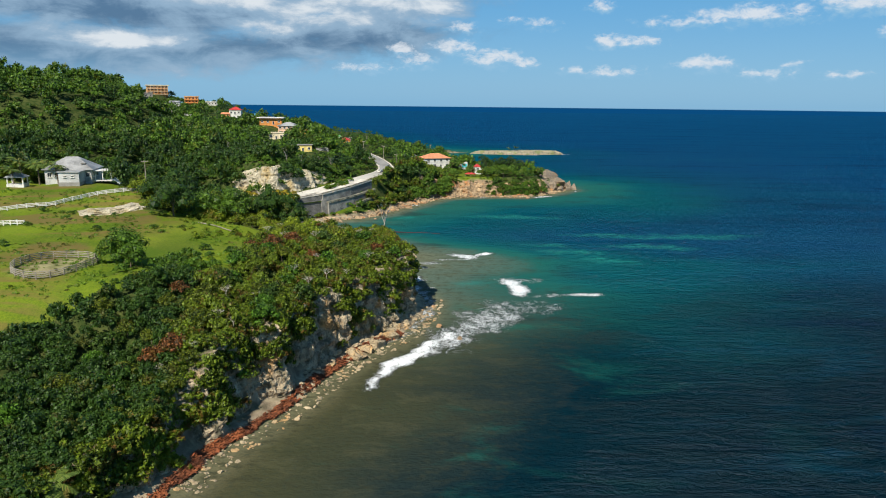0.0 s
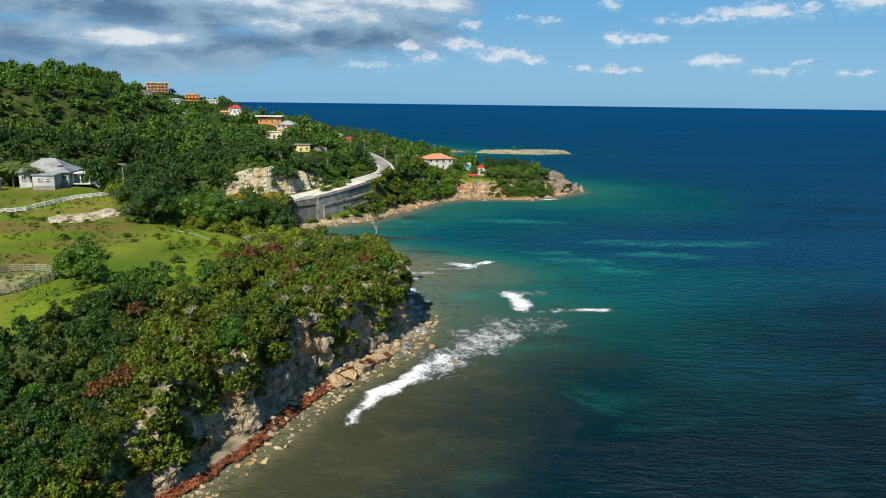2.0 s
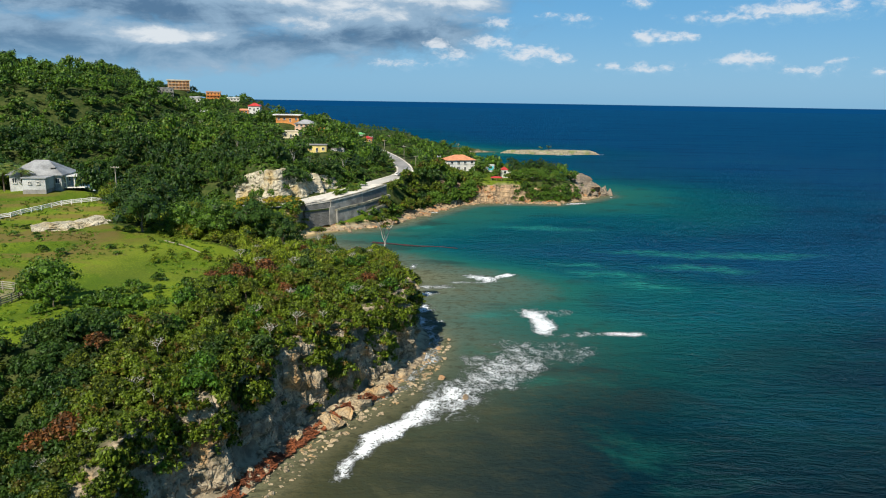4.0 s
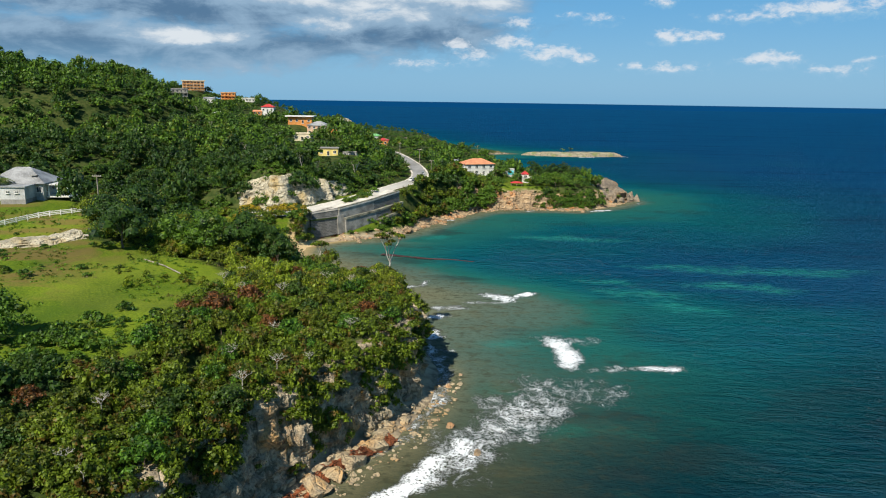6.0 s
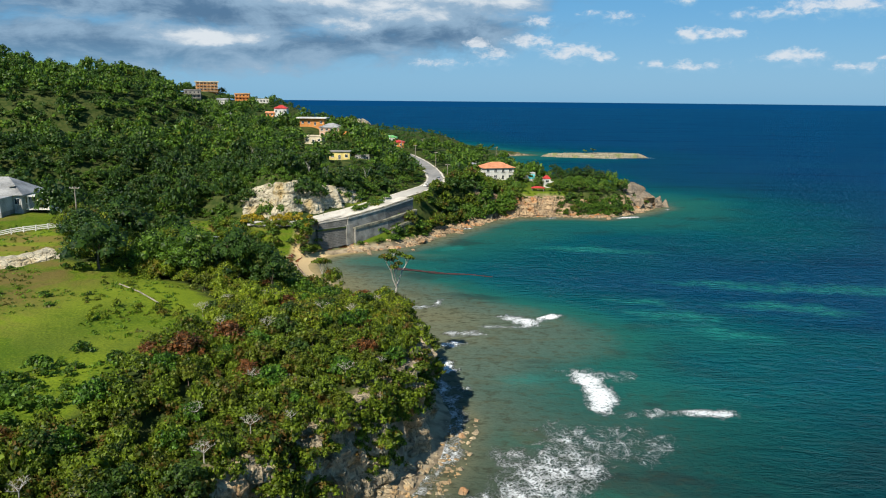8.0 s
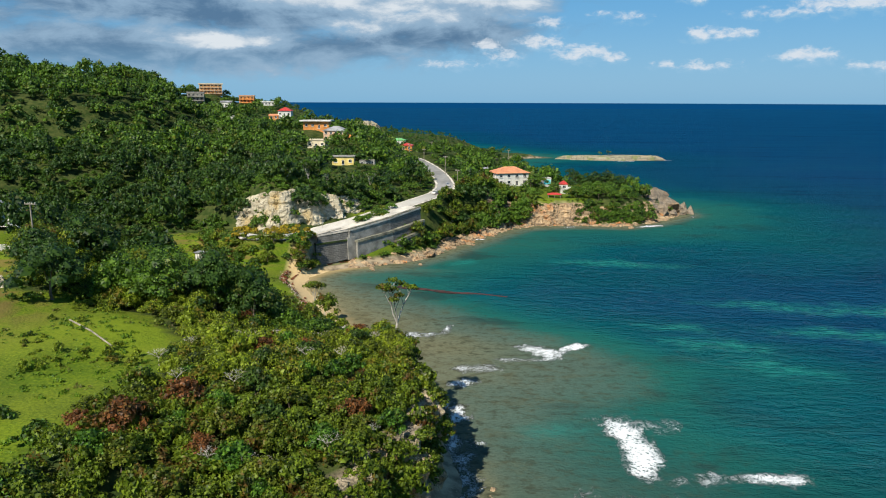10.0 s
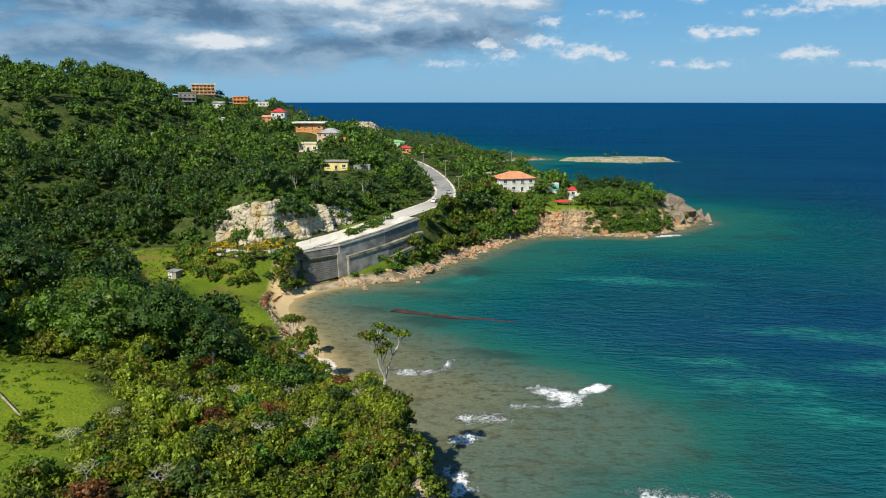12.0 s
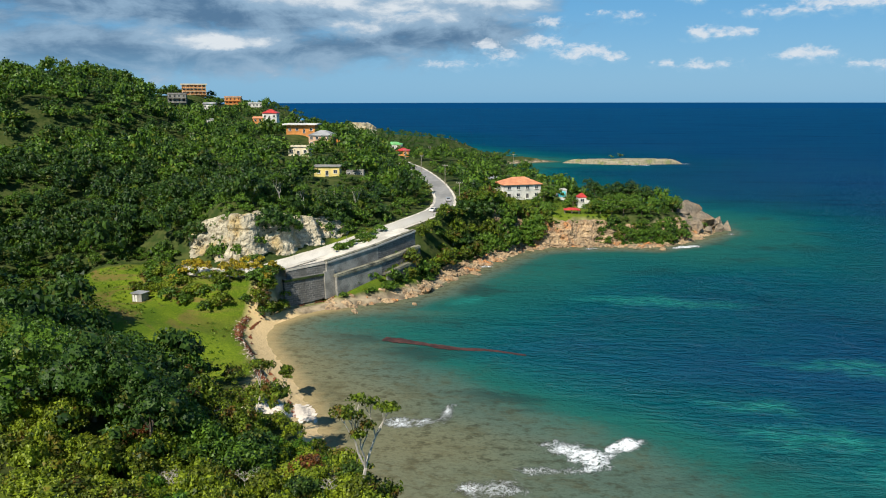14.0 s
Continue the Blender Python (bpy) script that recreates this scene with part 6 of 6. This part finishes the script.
# ---- seaweed, rubble, islet ----
def litter(name, pts, z, size, mat, label, seed, lift=0.12, tilt=0.4):
    rng = np.random.RandomState(seed)
    n = len(pts)
    a = rng.rand(n) * 6.28
    s = size * (0.5 + rng.rand(n))
    u = np.stack([np.cos(a), np.sin(a), rng.uniform(-tilt, tilt, n)], -1) * s[:, None]
    v = np.stack([-np.sin(a), np.cos(a), rng.uniform(-tilt, tilt, n)], -1) * (s * rng.uniform(0.4, 0.9, n))[:, None]
    c = np.concatenate([pts, (z + lift * rng.rand(n))[:, None]], -1)
    quads = np.stack([c - u, c - v * 0.9, c + u, c + v], 1)
    ob = mesh_object(name, quads.reshape(-1, 3), np.arange(4 * n).reshape(-1, 4), mat, False)
    return tagged(ob, label, "debris", kind="stuff")


def along(line, low, high, count, seed, inland=True):
    rng = np.random.RandomState(seed)
    base, right, _ = offset_line(line, 0.0, 0.5)
    k = rng.randint(0, len(base), count)
    d = low + (high - low) * (0.5 * rng.rand(count) + 0.5 * rng.rand(count))
    return base[k] - right[k] * (d + 0.6 * wave_noise(base[k, 0], base[k, 1], 5.0, seed, 2))[:, None]


BEACH_LINE = [c for c in COAST_NEAR if 240 < c[1] < 325]
FOOT_LINE = [c for c in COAST_NEAR if 60 < c[1] < 165]
pts = np.concatenate([along(BEACH_LINE, 3.7, 4.7, 4200, 3), along(BEACH_LINE, 5.4, 7.6, 7000, 13)])
pts = pts[wave_noise(*pts.T, 3.0, 44, 2) > -0.35]
litter("beach_wrack", pts, ground_height(*pts.T) + 0.05, 0.24, WEED, "rust-red band of seaweed washed up on the beach", 3)
pts = along(BEACH_LINE, 5.2, 8.8, 800, 4)
litter("beach_rubble", pts, ground_height(*pts.T) + 0.08, 0.22, DRIFT, "bleached coral rubble and driftwood on the beach", 4, 0.2)
pts = along(FOOT_LINE, -0.4, 2.0, 8000, 5)
pts = pts[wave_noise(*pts.T, 3.5, 46, 2) > -0.45]
litter("cliff_wrack", pts, np.maximum(ground_height(*pts.T), 0.05) + 0.15, 0.30, WEED, "rust-red seaweed heaped along the cliff foot", 5, 0.35)
rng = np.random.RandomState(14)
pts = np.array([-43.5, 246.5]) + rng.normal(size=(2600, 2)) * (1.3, 4.2) @ np.array([[0.9, -0.3], [0.5, 0.86]])
litter("coral_sand", pts, ground_height(*pts.T) + 0.08, 0.55, WHITE_SAND, "patch of white coral sand behind the beach", 14, 0.05, 0.06)


def sargassum():
    """A floating mat of weed in the bay."""
    line, right, s = offset_line([(-35, 294.5), (-24, 291.5), (-16, 288.5), (-10, 289.3), (0, 286)], 0.0, 0.4)
    rng = np.random.RandomState(4)
    count = 2600
    k = rng.randint(0, len(line), count)
    wide = 1.1 * np.clip(1.25 - s[k] / s[-1] * 1.1, 0.2, 1) * (1 + 0.4 * wave_noise(s[k], s[k] * 0, 4.0, 6, 2))
    pts = line[k] + right[k] * (rng.uniform(-1, 1, count) * wide)[:, None]
    litter("floating_weed", pts, np.full(count, 0.13), 0.36, FLOATING, "reddish mat of seaweed floating in the bay", 7, 0.05, 0.08)


sargassum()


def islet():
    rings, sides = 12, 64
    pts, rng = [], np.random.RandomState(3)
    for i in range(rings):
        r = 1.0 - i / (rings - 1)
        for k in range(sides):
            a = 2 * math.pi * k / sides
            edge = 1 + 0.22 * float(wave_noise(np.array([math.cos(a) * 3 + 9]), np.array([math.sin(a) * 3 + 9]), 1.0, 41, 3)[0])
            x, y = 87 + 45 * r * edge * math.cos(a), 784 + 11 * r * edge * math.sin(a)
            z = -0.8 + 4.3 * min(1, (1 - r) * 7) + 0.35 * float(wave_noise(np.array([x]), np.array([y]), 7.0, 43, 3)[0])
            pts.append((x, y, z + 0.022 * max(0.0, x - 80)))
    faces = [(i * sides + k, i * sides + (k + 1) % sides, (i + 1) * sides + (k + 1) % sides, (i + 1) * sides + k) for i in range(rings - 1) for k in range(sides)]
    ob = mesh_object("islet", pts, faces, rock_material("islet_rock", (0.46, 0.41, 0.28), (0.13, 0.13, 0.09), (0.24, 0.26, 0.11)), False)
    tagged(ob, "flat rocky islet with dry grass off the headland", "islet", kind="structure")


islet()
rock_face("far_bluff", [(-232, 1082), (-214, 1078), (-198, 1082), (-190, 1092)], 0.0, 4.0, lambda p: np.full(len(p), 6.0), lambda p: 14 + 12 * smooth(-188, -206, p[:, 0]), CUT_ROCK,
          "pale sea cliff on the far shore", 95, 1.5, 10, 1.5)


# ---- palms and single trees ----
def frond(length, droop, width, pairs=14):
    """A bent midrib with separate leaflets."""
    shape = Shape()
    at = lambda k: Vector((length * k, 0, length * (0.42 * k - droop * k * k)))
    for i in range(pairs):
        k = 0.12 + 0.88 * i / pairs
        p, q = at(k), at(min(1, k + 0.055))
        w = width * math.sin(math.pi * min(1, 0.15 + 0.85 * k)) ** 0.7 + 0.12
        for s in (-1, 1):
            tip = p + Vector((w * 0.55, s * w, -w * 0.45))
            shape.hull([p, q, tip + Vector((0.10, 0, 0)), tip], [(0, 1, 2, 3)])
    shape.tube([at(k / 5) for k in range(6)], [0.05 - 0.007 * k for k in range(6)], 4)
    return shape


def palm_model(tall, fronds, length, droop, width, leaf_mat, name, label, category, group, bend=0.5, pairs=14):
    ob = thing(name, (0, 0, -50), label, category, group)
    part("trunk", Shape().tube([(bend * (k / 5) ** 2, 0, tall * k / 5 - 0.3 * (k == 0)) for k in range(6)], [0.22 - 0.02 * k for k in range(6)], 7), BARK, ob)
    models = [frond(length, droop, width, pairs).mesh("frond", leaf_mat), frond(length * 0.85, droop * 1.5, width, pairs).mesh("frond", leaf_mat)]
    for k in range(fronds):
        leaf = part("frond", models[k % 2], None, ob, at=(bend, 0, tall - 0.1))
        leaf.rotation_euler = (0, radians(-25 + 45 * ((k * 7) % 5) / 4), 2.4 * k)
    return ob


coconut = palm_model(5.5, 15, 3.4, 0.55, 0.75, LEAF_PALM, "coconut_palm", "coconut palm with drooping fronds and slender trunk", "palm", "coconut palms")
banana = palm_model(1.6, 9, 2.6, 0.45, 0.8, LEAF_PALM, "banana_plant", "banana plant with broad arching green leaves", "banana plant", "banana plants", 0.1, 9)


def plant_palms():
    rng = random.Random(3)
    spots = [(-50, 70, 0.9), (-131, 233, 1.2), (-139, 236, 1.3), (-143, 228, 1.1), (-147, 240, 1.4), (-136, 247, 1.5), (-150, 250, 1.4), (-92, 445, 1.3), (-98, 440, 1.2),
             (-69, 441, 1.2), (-103, 484, 1.2), (9, 446, 1.0), (7, 433, 1.0), (78, 786, 0.8), (86, 787, 1.0), (-134, 338, 1.2), (-126, 345, 1.2)]
    for i, (x, y, s) in enumerate(spots):
        m = Matrix.LocRotScale((x, y, height_at(x, y) if not 780 < y < 790 else 2.2), Euler((0, 0, rng.uniform(0, 6.28))), None)
        ob = coconut if i == 0 else copy_thing(coconut, m)
        ob.matrix_basis = m @ Matrix.Diagonal((s, s, s, 1))
    spots = [(27 + rng.uniform(-9, 9), 444 + rng.uniform(-5, 7)) for _ in range(16)] + [(rng.uniform(-52, -42), rng.uniform(400, 440)) for _ in range(14)]
    spots += [(rng.uniform(-100, -66), rng.uniform(446, 470)) for _ in range(16)] + [(rng.uniform(-160, -125), rng.uniform(325, 350)) for _ in range(12)] + [(10, 448), (8, 452), (12, 441)]
    for i, (x, y) in enumerate(spots):
        s = rng.uniform(1.0, 1.7)
        m = Matrix.LocRotScale((x, y, height_at(x, y)), Euler((0, 0, rng.uniform(0, 6.28))), None)
        ob = banana if i == 0 else copy_thing(banana, m)
        ob.matrix_basis = m @ Matrix.Diagonal((s, s, s, 1))


plant_palms()


def tree(x, y, seed, tall, wide, mat, label, leaves=1000, leaf=0.5, trunk=BARK, group="single trees", z=None):
    shape, tips = limbs(seed, tall * 0.72, 0.75, 3, 2, tall * 0.03)
    ob = thing("tree", (x, y, height_at(x, y) if z is None else z), label, "tree", group, seed * 1.7)
    part("trunk", shape, trunk, ob)
    part("crown", leaf_mesh("crown", crown_leaves(seed, wide, tall, leaves, leaf, 17, 0.12), mat), None, ob)


def make_trees():
    rng = random.Random(8)
    spots = [(-82, 204, 9, 6.5), (-74, 212, 8, 5.5), (-90, 213, 7, 5), (-64, 211, 9, 5.5), (-55, 212, 10, 5.5), (-47, 211, 10, 5), (-68, 221, 10, 6), (-58, 222, 9, 5), (-78, 226, 11, 6.5),
             (-88, 226, 10, 6), (-52, 222, 7, 4.2), (-66, 236, 9, 6), (-80, 240, 9, 6), (-62, 246, 7, 4.5), (-95, 236, 9, 6), (-72, 250, 7, 5), (-71, 143, 8, 5.6), (-75, 146, 5, 3.6),
             (-68, 139, 5, 3.5), (-110, 268, 9, 6), (-96, 258, 8, 6), (-35, 208, 6, 4), (-41, 212, 7, 4.2), (-35, 214, 6.5, 3.8), (-47, 217, 7, 4.4), (-40, 220, 6.5, 4.0), (-53, 213, 7, 4.4)]
    for k, (x, y, t, w) in enumerate(spots):
        pick = rng.random()
        mat, word = (LEAF_WOOD, "dense mid-green") if pick < 0.45 else (LEAF_SCRUB, "olive-green") if pick < 0.8 else (LEAF_FAR, "dark green")
        if k < 15:
            mat, word, t, w = (LEAF_DEEP if pick < 0.6 else LEAF_WOOD), "dark green", t * 1.2, w * 1.15
        tree(x, y, 200 + k, t, w, mat, f"broad {word} tree at the meadow's edge" if y < 232 else f"broad {word} tree above the low lawn", 2500, 0.35)
    for k in range(44):
        x, y = rng.uniform(3, 64), rng.uniform(416, 454)
        if abs(x - 18) > 7 or y > 434:
            tree(x, y, 300 + k, rng.uniform(4, 7), rng.uniform(2.6, 4.2), LEAF_WOOD, "leafy green tree on the headland", 520, 0.40, group="headland trees")


    for k in range(16):
        x, y = -12 + 1.25 * k, 405.5 + 0.35 * k + rng.uniform(-1.5, 3.5)
        tree(x, y, 360 + k, rng.uniform(5.5, 8.0), rng.uniform(3.0, 4.4), (LEAF_WOOD, LEAF_SCRUB)[k % 2], "leafy tree growing on the rocky shore below the house", 560, 0.40, group="headland trees")
    for k in range(12):
        x, y = 28 + 2.4 * k + rng.uniform(-1, 1), 452 + rng.uniform(-3, 12)
        tree(x, y, 340 + k, rng.uniform(10.5, 14) - 0.2 * k, rng.uniform(3.4, 4.8), LEAF_DEEP, "tall dark tree sheltering the headland gardens", 680, 0.42, group="headland trees")


make_trees()


def sparse_tree(x, y, seed, tall, label, lean, leaves, clump, mat):
    """A bleached, nearly bare tree with leaf tufts at some twig ends."""
    shape, tips = limbs(seed, tall, 0.55, 3, 3, tall * 0.028, lean)
    ob = thing("bare_tree", (x, y, height_at(x, y)), label, "tree", "bare trees")
    part("trunk", shape, BLEACHED, ob)
    if leaves:
        rng = np.random.RandomState(seed)
        quads = [crown_leaves(seed + i, clump, clump * 1.1, 2 * leaves, 0.30, 4)[-2 * leaves:] + np.array((*t[:2], t[2] - clump * 0.5), np.float32) for i, t in enumerate(tips) if rng.rand() < 0.75]
        part("crown", leaf_mesh("crown", np.concatenate(quads), mat), None, ob)


sparse_tree(-18.6, 200, 7, 10.5, "tall bleached tree with sparse leaf tufts at the cliff edge", (0.12, 0.05), 34, 1.0, LEAF_SCRUB)
sparse_tree(-14, 192, 9, 4.5, "bare bleached snag leaning over the cliff", (0.5, 0.1), 0, 0, LEAF_SCRUB)
sparse_tree(-12.5, 184, 11, 4.0, "bare bleached snag at the cliff edge", (0.45, -0.1), 0, 0, LEAF_SCRUB)
sparse_tree(-42.5, 233, 13, 8.0, "leaning pale-barked tree over the beach", (0.1, 0.75), 40, 1.2, LEAF_SCRUB)
sparse_tree(-47, 256, 15, 4.5, "small crooked tree on the beach", (0.4, 0.3), 40, 0.9, LEAF_SCRUB)


for k, (x, y) in enumerate(((-84, 344), (-77, 349), (-70, 352), (-63, 362), (-58, 372), (-92, 352), (-128, 420), (-150, 452), (-176, 505), (-210, 560), (-118, 455))):
    sparse_tree(x, y, 31 + 2 * k, 8.5, "half-bare pale-limbed tree rising from the woodland", (0.25 * math.cos(k * 2.1), 0.25 * math.sin(k * 2.1)), 30, 1.3, LEAF_WOOD)


def make_twigs():
    """Grey leafless bushes among the scrub."""
    rng = random.Random(21)
    models = [limbs(60 + k, 2.2, 1.7, 4, 3, 0.085)[0].mesh("twig_crown", BLEACHED) for k in range(3)]
    for _ in range(44):
        x, y = rng.uniform(-48, -10), rng.uniform(92, 205)
        ok, d = wooded(np.array([x]), np.array([y]))
        if ok[0] and d[0] > 5.5:
            bush = thing("dead_shrub", (x, y, height_at(x, y) + 1.3), "grey leafless bush among the green scrub", "bush", "dead bushes on the bluff", rng.uniform(0, 6), rng.uniform(0.8, 1.3))
            part("twig_crown", rng.choice(models), None, bush)


make_twigs()


def make_gold():
    """Yellow-leaved bushes by the wall and low shrubs in the grass."""
    rng = random.Random(31)
    gold = [leaf_mesh("crown", crown_leaves(140 + k, 1.3, 1.8, 150, 0.34, 5, 0.1), LEAF_GOLD) for k in range(2)]
    dark = [leaf_mesh("crown", crown_leaves(150 + k, 1.4, 1.4, 260, 0.24, 6, 0.05), LEAF_WOOD) for k in range(3)]
    olive = [leaf_mesh("crown", crown_leaves(160 + k, 1.4, 1.5, 420, 0.15, 7, 0.05), (LEAF_NORTH, LEAF_SCRUB, LEAF_WOOD)[k % 3]) for k in range(6)]
    stem = limbs(95, 1.4, 0.7, 3, 1, 0.05)[0].mesh("stem", BARK)
    for _ in range(30):
        x, y = rng.uniform(-92, -66), rng.uniform(305, 316)
        bush = thing("gold_shrub", (x, y, height_at(x, y) + 2.2), "yellow-leaved ornamental bush below the road", "bush", "yellow bushes", rng.uniform(0, 6), rng.uniform(0.6, 1.3))
        part("crown", rng.choice(gold), None, bush)
        part("stem", stem, None, bush)
    for _ in range(230):
        x, y = rng.uniform(-118, -64.5), rng.uniform(300, 326)
        gap = road_near(np.array([x]), np.array([y]))[0][0]
        if 5.2 < gap < 12 and y < 317 and not inside(CUT_LINE + [(-100, 380)], np.array([x]), np.array([y]))[0]:
            bush = thing("bank_shrub", (x, y, height_at(x, y)), "tall green bush on the bank below the road", "bush", "bushes on the road bank", rng.uniform(0, 6), rng.uniform(1.2, 2.3))
            part("crown", rng.choice(olive), None, bush)
            part("stem", stem, None, bush)
    for _ in range(70):
        x, y = rng.uniform(-125, -38), rng.uniform(112, 206)
        if inside(MEADOW, np.array([x]), np.array([y]))[0] and math.hypot(x + 86, y - 142.5) > 11:
            bush = thing("meadow_shrub", (x, y, height_at(x, y)), "low dark green shrub growing in the meadow", "bush", "shrubs in the meadow", rng.uniform(0, 6), rng.uniform(0.35, 1.3))
            part("crown", rng.choice(dark), None, bush)
            part("stem", stem, None, bush)
    for _ in range(34):
        x, y = rng.gauss(-57, 4.0), rng.gauss(143, 7)
        if inside(MEADOW, np.array([x]), np.array([y]))[0]:
            bush = thing("meadow_shrub", (x, y, height_at(x, y)), "dense dark green shrub in a clump on the meadow", "bush", "shrubs in the meadow", rng.uniform(0, 6), rng.uniform(0.6, 1.9))
            part("crown", rng.choice(dark), None, bush)
            part("stem", stem, None, bush)
    for _ in range(130):
        x, y = rng.uniform(-55, -27), rng.uniform(317, 358)
        d = away([(-55, 321), (-44, 338), (-35, 354)], np.array([x]), np.array([y]))[0]
        if d > 1.8 and inside(LAND, np.array([x]), np.array([y]))[0] and away(COAST, np.array([x]), np.array([y]))[0] > 3:
            bush = thing("wall_shrub", (x, y, height_at(x, y)), "bright green bush in front of the retaining wall", "bush", "bushes by the wall", rng.uniform(0, 6), rng.uniform(0.9, 1.8))
            part("crown", rng.choice(dark), None, bush)
            part("stem", stem, None, bush)


make_gold()
